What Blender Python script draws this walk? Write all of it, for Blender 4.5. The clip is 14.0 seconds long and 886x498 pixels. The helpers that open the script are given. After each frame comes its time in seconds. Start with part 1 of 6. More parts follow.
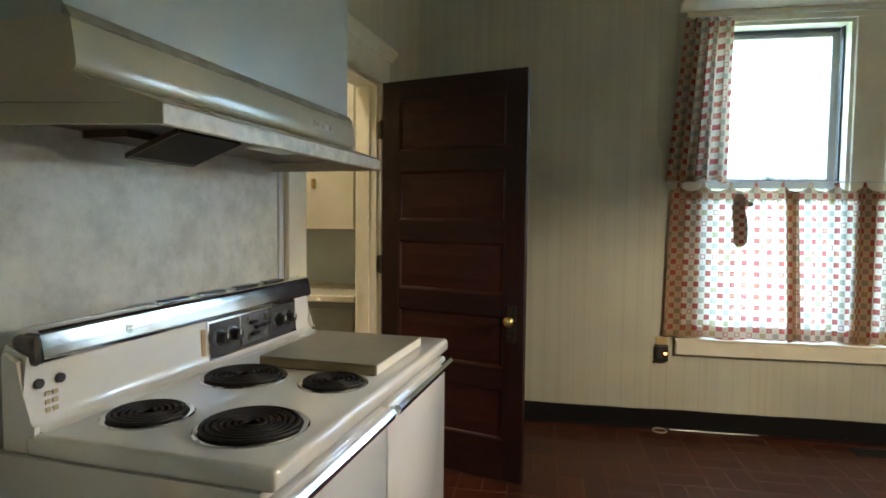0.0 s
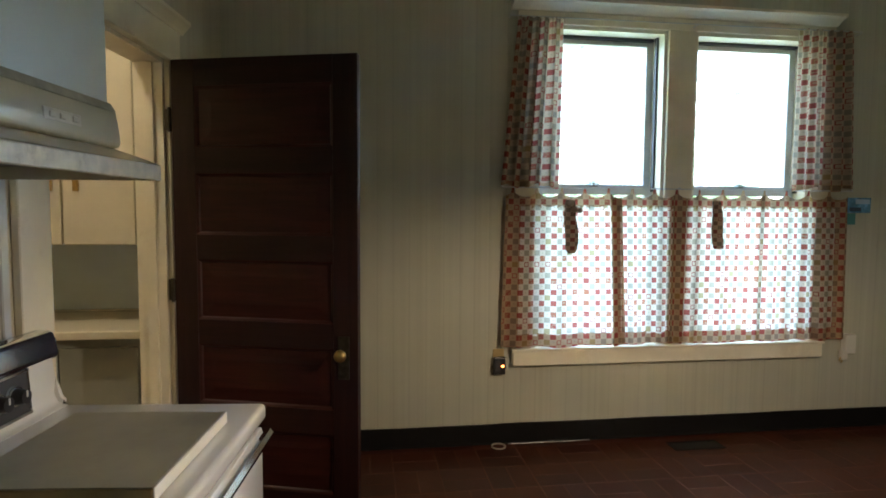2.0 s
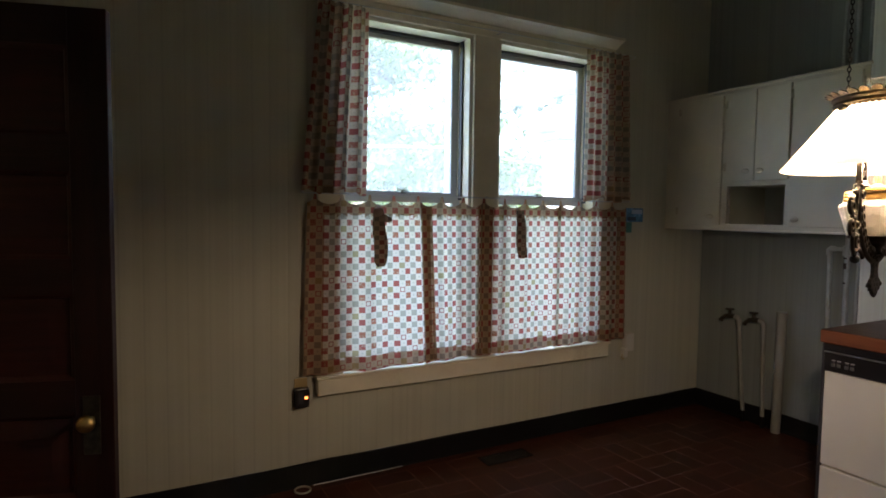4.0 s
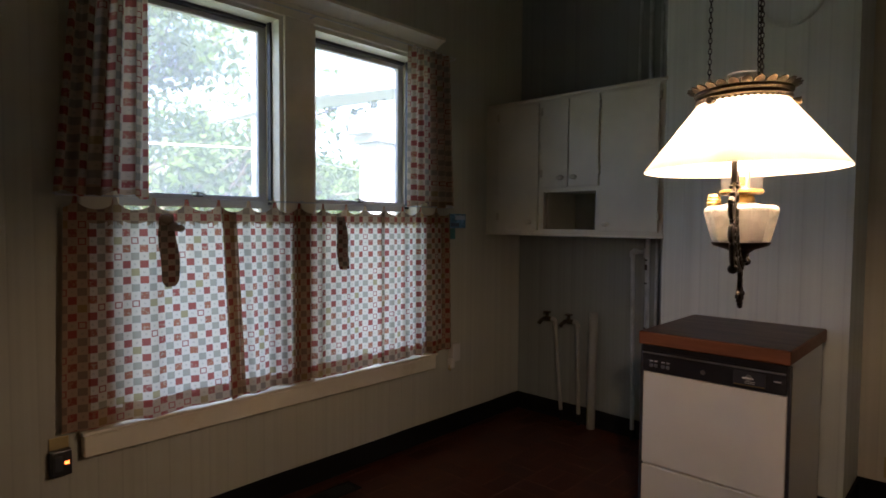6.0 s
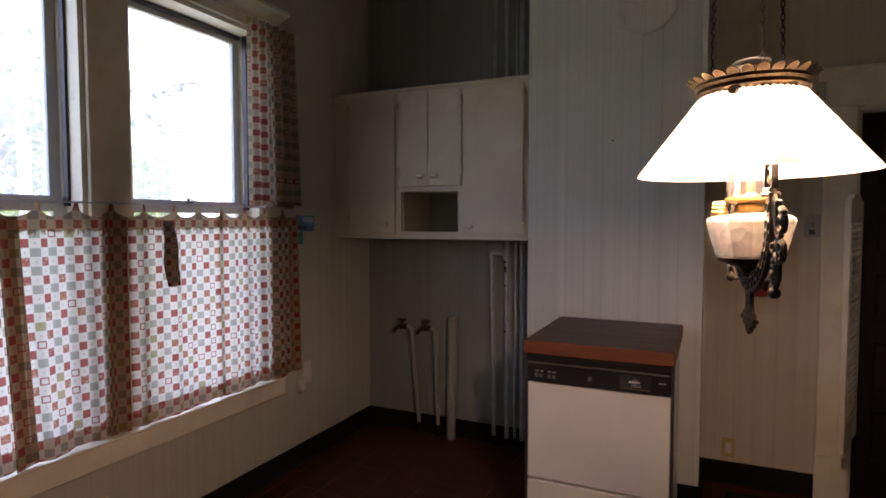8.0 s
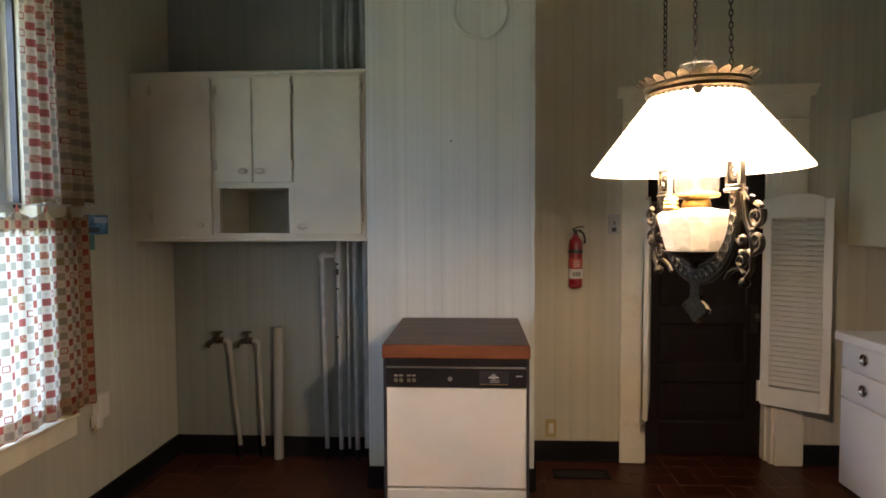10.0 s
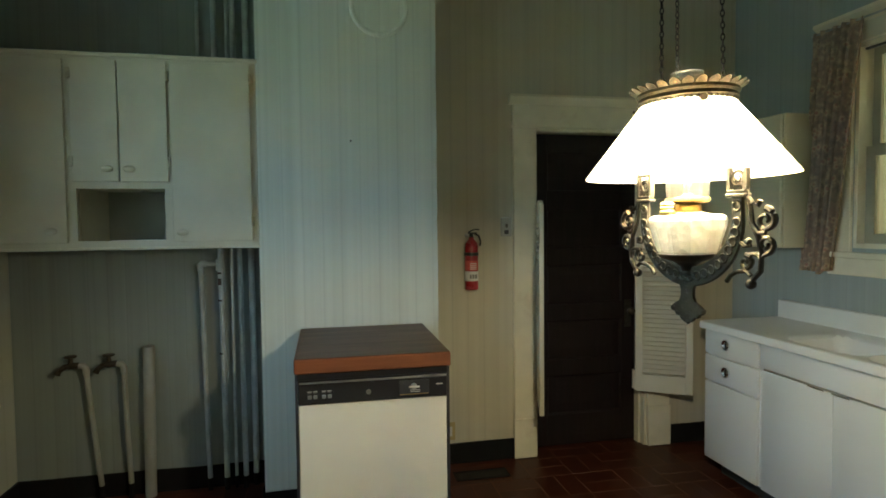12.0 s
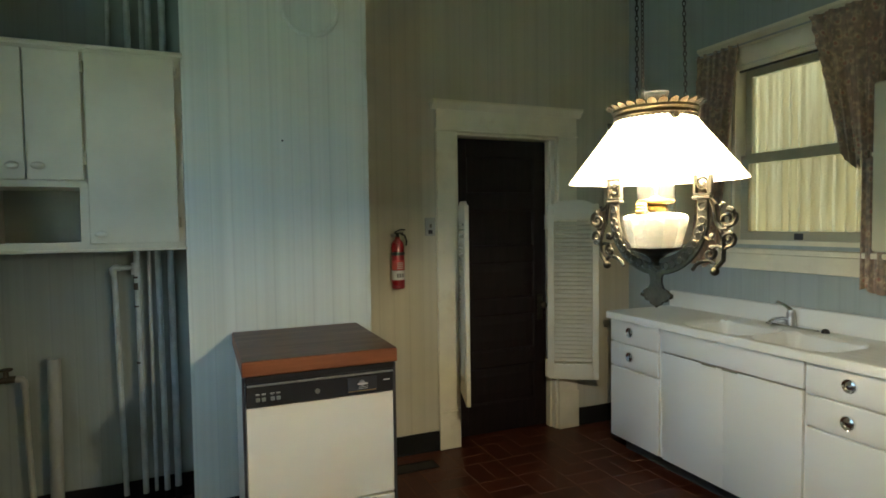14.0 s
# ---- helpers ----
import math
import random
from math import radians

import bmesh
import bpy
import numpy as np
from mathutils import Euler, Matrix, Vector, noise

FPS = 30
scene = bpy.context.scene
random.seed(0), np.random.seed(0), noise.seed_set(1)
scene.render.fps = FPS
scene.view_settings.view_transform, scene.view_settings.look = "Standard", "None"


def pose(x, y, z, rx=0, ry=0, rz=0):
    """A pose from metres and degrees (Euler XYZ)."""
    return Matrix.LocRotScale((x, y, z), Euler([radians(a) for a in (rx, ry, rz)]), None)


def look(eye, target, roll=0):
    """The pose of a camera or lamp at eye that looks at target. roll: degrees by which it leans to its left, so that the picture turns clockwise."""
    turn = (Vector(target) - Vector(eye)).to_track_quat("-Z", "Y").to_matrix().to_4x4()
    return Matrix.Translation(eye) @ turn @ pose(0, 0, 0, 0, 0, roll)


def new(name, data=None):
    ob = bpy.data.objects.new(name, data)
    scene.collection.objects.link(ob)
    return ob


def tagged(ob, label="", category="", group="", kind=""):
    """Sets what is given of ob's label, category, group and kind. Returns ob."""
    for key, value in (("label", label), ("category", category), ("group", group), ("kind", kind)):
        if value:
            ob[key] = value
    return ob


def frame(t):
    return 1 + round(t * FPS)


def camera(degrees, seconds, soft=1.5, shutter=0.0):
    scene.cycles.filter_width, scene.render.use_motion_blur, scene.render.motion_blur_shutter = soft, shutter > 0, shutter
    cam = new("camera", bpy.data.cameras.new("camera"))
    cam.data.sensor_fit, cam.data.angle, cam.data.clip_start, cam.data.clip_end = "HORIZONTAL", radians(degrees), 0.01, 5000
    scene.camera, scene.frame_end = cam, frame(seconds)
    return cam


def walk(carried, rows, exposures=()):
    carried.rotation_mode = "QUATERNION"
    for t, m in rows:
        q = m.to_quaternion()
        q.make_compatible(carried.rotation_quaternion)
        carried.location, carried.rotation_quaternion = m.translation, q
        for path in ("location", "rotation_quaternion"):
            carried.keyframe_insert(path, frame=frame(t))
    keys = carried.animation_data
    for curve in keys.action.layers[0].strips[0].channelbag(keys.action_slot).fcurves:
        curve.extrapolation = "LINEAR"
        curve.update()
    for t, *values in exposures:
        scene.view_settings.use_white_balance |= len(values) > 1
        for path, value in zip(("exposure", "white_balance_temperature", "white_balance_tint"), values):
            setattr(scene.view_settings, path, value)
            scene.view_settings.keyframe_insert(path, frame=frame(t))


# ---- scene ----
cam = camera(74.8, 14.0, soft=1.7)
PATH = [
    (0, (0.371, 0.22, 1.313), (0.026, 2.188, 1.204), 0.6),
    (0.5, (0.323, 0.293, 1.328), (0.153, 2.282, 1.215), 0.1),
    (1, (0.287, 0.427, 1.348), (0.274, 2.423, 1.222), 0.2),
    (1.5, (0.29, 0.548, 1.386), (0.424, 2.539, 1.249), 0.3),
    (2, (0.3, 0.65, 1.405), (0.574, 2.626, 1.272), 0.4),
    (2.5, (0.283, 0.742, 1.434), (0.716, 2.69, 1.296), 0.6),
    (3, (0.268, 0.85, 1.447), (0.896, 2.744, 1.308), 0.8),
    (5.5, (0.484, 1.239, 1.435), (1.808, 2.735, 1.345), 0.4),
    (6, (0.498, 1.326, 1.444), (1.952, 2.697, 1.353), 0.4),
    (6.5, (0.498, 1.435, 1.453), (2.087, 2.646, 1.359), 0.2),
    (7, (0.522, 1.524, 1.456), (2.191, 2.622, 1.362), 0.1),
    (7.5, (0.567, 1.66, 1.454), (2.304, 2.646, 1.359), 0.2),
    (8, (0.626, 1.758, 1.473), (2.439, 2.596, 1.375), -0.0),
    (8.5, (0.65, 1.834, 1.471), (2.538, 2.488, 1.379), -0.0),
    (10.8, (0.685, 2.245, 1.462), (2.68, 2.142, 1.367), -0.3),
    (11, (0.689, 2.276, 1.464), (2.681, 2.128, 1.371), -0.3),
    (11.5, (0.732, 2.326, 1.47), (2.709, 2.037, 1.382), -0.5),
    (12, (0.785, 2.373, 1.471), (2.743, 1.973, 1.382), -0.6),
    (12.5, (0.786, 2.458, 1.469), (2.722, 1.965, 1.384), -0.5),
    (13, (0.785, 2.52, 1.473), (2.696, 1.936, 1.382), -0.6),
    (13.5, (0.789, 2.584, 1.472), (2.669, 1.906, 1.382), -0.6),
    (14, (0.768, 2.632, 1.469), (2.61, 1.858, 1.379), -0.8),
]
EXPO = [(0.0, 5.25, 5850, 13), (1.5, 5.0, 6050, 15), (3.0, 4.15, 6250, 24), (5.5, 3.12, 6600, 34), (6.5, 3.05, 6650, 38), (7.5, 3.22, 6750, 43), (8.5, 3.92, 6850, 51), (11.0, 4.55, 6250, 9), (12.0, 4.42, 5980, -1), (14.0, 4.5, 5960, 2)]
walk(cam, [(t, look(eye, target, roll)) for t, eye, target, roll in PATH], EXPO)

# ---- daylight: overcast sky and a wide, weak sun ----
world = bpy.data.worlds.new("world")
scene.world = world
world.use_nodes = True
wn = world.node_tree
sky = wn.nodes.new("ShaderNodeTexSky")
sky.sky_type, sky.sun_disc = "NISHITA", False
sky.sun_elevation, sky.sun_rotation = radians(48), radians(209)
sky.dust_density, sky.air_density = 4.0, 1.2
wn.links.new(sky.outputs[0], wn.nodes["Background"].inputs[0])
wn.nodes["Background"].inputs[1].default_value = 0.15
sun = new("sun", bpy.data.lights.new("sun", "SUN"))
sun.data.energy, sun.data.angle, sun.data.color = 4.5, radians(10), (1.0, 0.97, 0.92)
sun.matrix_world = look((-6, -11, 14), (0, 0, 0))


LAMP_W, LAMP_GLOW, PANTRY_W = 2.2, 3.6, 1.1


# ---- small builders ----
def thing(name, label, category, m=None, group="", kind=""):
    ob = new(name)
    ob.empty_display_size = 0.1
    ob.matrix_world = m if m is not None else Matrix()
    return tagged(ob, label, category, group, kind)


def mesh_of(name, bm, material, smooth=False):
    bmesh.ops.recalc_face_normals(bm, faces=bm.faces[:])
    me = bpy.data.meshes.new(name)
    bm.to_mesh(me)
    bm.free()
    for one in material if isinstance(material, (list, tuple)) else [material]:
        me.materials.append(one)
    if smooth:
        for p in me.polygons:
            p.use_smooth = True
        me.set_sharp_from_angle(angle=radians(40))
    return me


def part(name, bm, material, parent, label="", smooth=False):
    ob = new(name, mesh_of(name, bm, material, smooth))
    ob.parent = parent
    return tagged(ob, label)


def solid(name, bm, material, label, category, kind="structure", m=None, smooth=False, group=""):
    ob = new(name, mesh_of(name, bm, material, smooth))
    if m is not None:
        ob.matrix_world = m
    return tagged(ob, label, category, group, kind)


def again(ob, parent, m):
    """Another part on the same mesh."""
    o = new(ob.name.split(".")[0], ob.data)
    o.parent = parent
    o.matrix_basis = m
    for key in ("label",):
        if key in ob:
            o[key] = ob[key]
    return o


def box(bm, x0, x1, y0, y1, z0, z1, bevel=0.0, seg=1):
    got = bmesh.ops.create_cube(bm, size=1.0, matrix=Matrix.LocRotScale(((x0 + x1) / 2, (y0 + y1) / 2, (z0 + z1) / 2), None, (abs(x1 - x0), abs(y1 - y0), abs(z1 - z0))))
    if bevel:
        edges = list({e for v in got["verts"] for e in v.link_edges})
        bmesh.ops.bevel(bm, geom=edges, offset=bevel, segments=seg, affect="EDGES", profile=0.5)
    return bm


def B(*a, **k):
    return box(bmesh.new(), *a, **k)


def cyl(bm, p0, p1, r0, r1=None, seg=20, caps=True):
    p0, p1 = Vector(p0), Vector(p1)
    r1 = r0 if r1 is None else r1
    q = (p1 - p0).to_track_quat("Z", "Y").to_matrix().to_4x4()
    bmesh.ops.create_cone(bm, cap_ends=caps, segments=seg, radius1=r0, radius2=r1, depth=(p1 - p0).length, matrix=Matrix.Translation((p0 + p1) / 2) @ q)
    return bm


def lathe(bm, profile, cx=0.0, cy=0.0, seg=40, closed=False):
    """Turns (radius, z) pairs about a vertical axis."""
    rings = []
    for r, z in profile:
        rings.append([bm.verts.new((cx + r * math.cos(2 * math.pi * i / seg), cy + r * math.sin(2 * math.pi * i / seg), z)) for i in range(seg)])
    pairs = list(zip(rings, rings[1:]))
    if closed:
        pairs.append((rings[-1], rings[0]))
    for a, b in pairs:
        for i in range(seg):
            j = (i + 1) % seg
            bm.faces.new((a[i], a[j], b[j], b[i]))
    return bm


def tube(bm, points, radius, seg=8, radii=None):
    """A round bar along points."""
    points = [Vector(p) for p in points]
    rings, up = [], Vector((0.31, 0.17, 0.93))
    for i, p in enumerate(points):
        d = (points[min(i + 1, len(points) - 1)] - points[max(i - 1, 0)]).normalized()
        if abs(d.dot(up)) > 0.97:
            up = Vector((0.93, 0.31, 0.17))
        a = d.cross(up).normalized()
        b = d.cross(a).normalized()
        r = radii[i] if radii else radius
        rings.append([bm.verts.new(p + r * (math.cos(2 * math.pi * k / seg) * a + math.sin(2 * math.pi * k / seg) * b)) for k in range(seg)])
    for a, b in zip(rings, rings[1:]):
        for k in range(seg):
            bm.faces.new((a[k], a[(k + 1) % seg], b[(k + 1) % seg], b[k]))
    bm.faces.new(rings[0][::-1])
    bm.faces.new(rings[-1])
    return bm


def prism(bm, outline, axis, a, b):
    """Pushes a 2D outline along an axis from a to b. axis x: outline is (y, z); y: (x, z); z: (x, y)."""
    def at(p, k):
        return {"x": (k, p[0], p[1]), "y": (p[0], k, p[1]), "z": (p[0], p[1], k)}[axis]
    lo, hi = [bm.verts.new(at(p, a)) for p in outline], [bm.verts.new(at(p, b)) for p in outline]
    n = len(outline)
    for i in range(n):
        bm.faces.new((lo[i], lo[(i + 1) % n], hi[(i + 1) % n], hi[i]))
    bm.faces.new(lo[::-1])
    bm.faces.new(hi)
    return bm


def ring(bm, c, axis, R, r, seg=28, sub=8):
    c, axis = Vector(c), Vector(axis).normalized()
    a = axis.orthogonal().normalized()
    b = axis.cross(a)
    rows = []
    for i in range(seg):
        w = 2 * math.pi * i / seg
        d = math.cos(w) * a + math.sin(w) * b
        rows.append([bm.verts.new(c + d * (R + r * math.cos(2 * math.pi * k / sub)) + axis * r * math.sin(2 * math.pi * k / sub)) for k in range(sub)])
    for i in range(seg):
        for k in range(sub):
            bm.faces.new((rows[i][k], rows[(i + 1) % seg][k], rows[(i + 1) % seg][(k + 1) % sub], rows[i][(k + 1) % sub]))
    return bm


def cutter(bm, tool):
    """Joins another bmesh into bm."""
    me = bpy.data.meshes.new("joined")
    tool.to_mesh(me)
    tool.free()
    bm.from_mesh(me)
    bpy.data.meshes.remove(me)
    return bm


# ---- materials ----
class Nodes:
    def __init__(self, name):
        self.m = bpy.data.materials.new(name)
        self.m.use_nodes = True
        self.t = self.m.node_tree
        self.p = self.t.nodes["Principled BSDF"]
        self.out = self.t.nodes["Material Output"]

    def n(self, kind, **k):
        node = self.t.nodes.new(kind)
        for key, v in k.items():
            if key == "operation":
                node.operation = v
            elif key == "blend":
                node.data_type, node.blend_type = "RGBA", v
            elif key == "wave":
                node.wave_type, node.bands_direction = "BANDS", v
        return node

    def link(self, a, b):
        self.t.links.new(a, b)

    def coords(self, scale=(1, 1, 1), rot=(0, 0, 0), which="Object"):
        tc, mp = self.n("ShaderNodeTexCoord"), self.n("ShaderNodeMapping")
        self.link(tc.outputs[which], mp.inputs[0])
        mp.inputs["Scale"].default_value = scale
        mp.inputs["Rotation"].default_value = rot
        return mp.outputs[0]

    def noise(self, vec, scale, detail=4, rough=0.55):
        t = self.n("ShaderNodeTexNoise")
        self.link(vec, t.inputs["Vector"])
        t.inputs["Scale"].default_value, t.inputs["Detail"].default_value, t.inputs["Roughness"].default_value = scale, detail, rough
        return t.outputs["Fac"]

    def ramp(self, fac, stops):
        r = self.n("ShaderNodeValToRGB")
        self.link(fac, r.inputs[0])
        e = r.color_ramp.elements
        while len(e) < len(stops):
            e.new(0.5)
        for one, (pos, col) in zip(e, stops):
            one.position, one.color = pos, (*col, 1) if len(col) == 3 else (col[0],) * 3 + (1,)
        return r.outputs[0]

    def mix(self, fac, a, b, blend="MIX"):
        x = self.n("ShaderNodeMix", blend=blend)
        for sock, v in ((x.inputs[0], fac), (x.inputs[6], a), (x.inputs[7], b)):
            if isinstance(v, (int, float)):
                sock.default_value = v
            elif isinstance(v, tuple):
                sock.default_value = (*v, 1)
            else:
                self.link(v, sock)
        return x.outputs[2]

    def math(self, op, a, b=0.0):
        x = self.n("ShaderNodeMath", operation=op)
        for sock, v in ((x.inputs[0], a), (x.inputs[1], b)):
            if isinstance(v, (int, float)):
                sock.default_value = v
            else:
                self.link(v, sock)
        return x.outputs[0]

    def bump(self, height, strength=0.2, dist=0.002):
        b = self.n("ShaderNodeBump")
        b.inputs["Strength"].default_value, b.inputs["Distance"].default_value = strength, dist
        self.link(height, b.inputs["Height"])
        self.link(b.outputs[0], self.p.inputs["Normal"])

    def set(self, **k):
        for key, v in k.items():
            sock = self.p.inputs[{"color": "Base Color", "rough": "Roughness", "metal": "Metallic", "coat": "Coat Weight", "trans": "Transmission Weight", "ior": "IOR", "spec": "Specular IOR Level", "emit": "Emission Strength", "glow": "Emission Color"}[key]]
            if isinstance(v, (int, float)):
                sock.default_value = v
            elif isinstance(v, tuple):
                sock.default_value = (*v, 1)
            else:
                self.link(v, sock)
        return self


def plain(name, color, rough=0.5, metal=0.0, vary=0.12, scale=6.0, grain=60.0, bump=0.08, coat=0.0, stain=None, spec=0.5):
    """A painted, enamelled or metal surface with broad and fine unevenness."""
    k = Nodes(name)
    v = k.coords()
    big, fine = k.noise(v, scale, 5), k.noise(v, grain, 3)
    dark = tuple(c * (1 - vary) for c in color)
    lite = tuple(min(1, c * (1 + vary * 0.6)) for c in color)
    col = k.ramp(big, [(0.3, dark), (0.7, lite)])
    if stain:
        blot = k.ramp(k.noise(v, scale * 0.55, 7, 0.7), [(0.56, (0,)), (0.72, (1,))])
        col = k.mix(k.math("MULTIPLY", blot, 0.6), col, stain)
    rg = k.ramp(big, [(0.3, (max(0.02, rough - 0.025),)), (0.7, (min(1, rough + 0.04),))])
    k.set(color=col, rough=rg, metal=metal, coat=coat, spec=spec)
    k.bump(fine, bump, 0.001)
    return k.m


def striped_wall(name, colour, pale, dark, axis):
    """Painted wall covering with fine upright lines; axis is the direction along the wall."""
    k = Nodes(name)
    v = k.coords()
    lines = k.noise(k.coords(scale=(26, 26, 0.25)), 1.0, 3, 0.6)
    seams = k.n("ShaderNodeTexWave", wave=axis)
    k.link(k.coords(scale=(1, 1, 0.01)), seams.inputs["Vector"])
    seams.inputs["Scale"].default_value, seams.inputs["Distortion"].default_value = 3.3, 1.6
    seam = k.ramp(seams.outputs["Fac"], [(0.0, (1,)), (0.035, (0,))])
    big = k.noise(v, 1.1, 6, 0.6)
    col = k.ramp(lines, [(0.3, dark), (0.5, colour), (0.7, pale)])
    col = k.mix(k.math("MULTIPLY", seam, 0.17), col, tuple(c * 0.55 for c in dark))
    col = k.mix(k.ramp(big, [(0.35, (0.22,)), (0.7, (0,))]), col, tuple(c * 0.8 for c in dark))
    k.set(color=col, rough=0.62, spec=0.35)
    k.bump(k.math("ADD", lines, k.math("MULTIPLY", seam, -0.8)), 0.3, 0.0015)
    return k.m


M = {}
M["wall_x"] = striped_wall("striped paint along x", (0.55, 0.545, 0.43), (0.585, 0.58, 0.465), (0.51, 0.505, 0.395), "X")
M["wall_y"] = striped_wall("striped paint along y", (0.625, 0.585, 0.455), (0.66, 0.62, 0.49), (0.58, 0.54, 0.415), "Y")
M["chimney"] = striped_wall("striped chimney paint", (0.70, 0.735, 0.675), (0.75, 0.785, 0.725), (0.64, 0.675, 0.615), "Y")
# Darker than the east wall beside it: corner shade is in the colour.
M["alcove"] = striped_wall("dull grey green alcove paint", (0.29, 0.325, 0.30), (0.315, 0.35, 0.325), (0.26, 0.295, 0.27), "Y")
M["wall_s"] = striped_wall("blue grey paint behind the sink", (0.385, 0.425, 0.415), (0.41, 0.45, 0.44), (0.355, 0.395, 0.385), "X")
M["upper_wall"] = plain("olive plaster paint", (0.40, 0.41, 0.32), 0.7, vary=0.1, scale=2, grain=90, bump=0.15)
# Ceiling is never in view; dulled to cut bounce on the upper walls.
M["ceiling"] = plain("ceiling paint", (0.45, 0.44, 0.38), 0.8, vary=0.08, scale=2)
M["cream"] = plain("cream trim paint", (0.85, 0.79, 0.615), 0.38, vary=0.10, scale=5, grain=80, bump=0.12, stain=(0.58, 0.48, 0.31))
M["white_paint"] = plain("old white cabinet paint", (0.68, 0.635, 0.50), 0.42, vary=0.08, scale=4, grain=70, bump=0.12, stain=(0.62, 0.57, 0.44))
M["enamel"] = plain("white enamel", (0.82, 0.82, 0.79), 0.16, vary=0.04, scale=3, grain=25, bump=0.02, coat=0.5, stain=(0.76, 0.74, 0.66))
M["enamel_sink"] = plain("white sink enamel", (0.81, 0.81, 0.77), 0.42, vary=0.0, scale=2, grain=25, bump=0.01, coat=0.0, spec=0.4)
M["panel_cream"] = plain("cream appliance panel", (0.82, 0.80, 0.70), 0.3, vary=0.03, scale=3, bump=0.02)
M["chrome"] = plain("chrome", (0.80, 0.82, 0.84), 0.12, 1.0, vary=0.12, scale=14, grain=120, bump=0.03)
M["steel"] = plain("brushed steel", (0.55, 0.55, 0.54), 0.33, 1.0, vary=0.15, scale=20, grain=200)
M["brass"] = plain("dull brass", (0.55, 0.38, 0.14), 0.35, 1.0, vary=0.25, scale=30, grain=150)
M["iron"] = plain("cast iron with bronze finish", (0.075, 0.066, 0.05), 0.36, 0.85, vary=0.4, scale=40, grain=220, bump=0.5)
M["crown"] = plain("tarnished brass crown", (0.105, 0.08, 0.048), 0.46, 0.75, vary=0.35, scale=40, grain=200, bump=0.3)
M["chain"] = plain("dark chain metal", (0.005, 0.0045, 0.004), 0.65, 0.0, vary=0.3, spec=0.04)
M["black"] = plain("black plastic", (0.018, 0.017, 0.018), 0.3, vary=0.2)
M["coil"] = plain("black burner coil", (0.022, 0.02, 0.02), 0.55, 0.3, vary=0.3, scale=30)
M["base_black"] = plain("black vinyl skirting", (0.008, 0.0075, 0.0075), 0.8, vary=0.3, scale=8, bump=0.2, spec=0.22)
M["grille"] = plain("blackened floor grille iron", (0.012, 0.011, 0.011), 0.6, 0.2, vary=0.3, spec=0.3)
M["dark_gap"] = plain("dark recess", (0.03, 0.028, 0.025), 0.8)
M["galv"] = plain("painted grey pipe", (0.46, 0.50, 0.49), 0.45, 0.1, vary=0.2, scale=12, grain=90, bump=0.2, stain=(0.36, 0.33, 0.28))
M["white_pipe"] = plain("white pipe paint", (0.37, 0.375, 0.33), 0.4, vary=0.12, scale=10, stain=(0.34, 0.31, 0.25))
M["rust"] = plain("bare rusty pipe metal", (0.07, 0.055, 0.045), 0.7, 0.3, vary=0.4, scale=60)
M["tap"] = plain("old tap brass", (0.10, 0.085, 0.06), 0.45, 0.8, vary=0.4, scale=40)
M["red"] = plain("extinguisher red", (0.33, 0.012, 0.020), 0.28, vary=0.1, coat=0.4)
M["label_white"] = plain("label white", (0.75, 0.74, 0.70), 0.5, vary=0.04)
M["label_grey"] = plain("label print", (0.25, 0.24, 0.23), 0.5)
M["rubber"] = plain("black rubber", (0.02, 0.02, 0.02), 0.6)
M["white_plastic"] = plain("white plastic", (0.72, 0.70, 0.62), 0.4, vary=0.05)
M["tan_plastic"] = plain("yellowed plastic", (0.50, 0.38, 0.16), 0.45, vary=0.1)
M["blue_card"] = plain("blue picture", (0.14, 0.36, 0.62), 0.25, vary=0.5, scale=30)
M["teal"] = plain("teal tag", (0.06, 0.24, 0.22), 0.5, vary=0.2)
M["filter"] = plain("greasy filter mesh", (0.022, 0.02, 0.017), 0.6, 0.3, vary=0.4, scale=60)
M["board"] = plain("worn composition cutting board", (0.31, 0.30, 0.235), 0.36, vary=0.18, scale=7, grain=120, bump=0.2, stain=(0.25, 0.225, 0.16))
M["board_edge"] = plain("cutting board edge", (0.36, 0.28, 0.14), 0.5, vary=0.2)
M["storm"] = plain("dark sash frame", (0.045, 0.045, 0.05), 0.4, vary=0.2)
M["sash"] = plain("grey white sash paint", (0.60, 0.62, 0.62), 0.45, vary=0.08)
# Cream taken down to olive: the shade of the recess is in the colour.
M["sash_shaded"] = plain("dull olive cream sash paint", (0.44, 0.405, 0.29), 0.45, vary=0.1)
M["ground"] = plain("grass ground", (0.07, 0.10, 0.035), 0.9, vary=0.5, scale=1.5, grain=40, bump=0.5)
M["bark"] = plain("bark", (0.13, 0.11, 0.085), 0.85, vary=0.4, scale=12, bump=0.8)
M["porch"] = plain("white porch paint", (0.62, 0.65, 0.63), 0.55, vary=0.06)
M["roof"] = plain("grey shingle", (0.22, 0.21, 0.21), 0.85, vary=0.3, scale=10)
# Blue in this colour stands for window light reflected by the panel.
M["pantry_back"] = plain("glossy pale blue grey oilcloth", (0.60, 0.69, 0.76), 0.16, vary=0.06)
M["pantry_wall"] = plain("yellow cream wall paint", (0.74, 0.66, 0.44), 0.55, vary=0.08)
M["pantry_low"] = plain("grey green paint", (0.42, 0.44, 0.38), 0.5, vary=0.1)


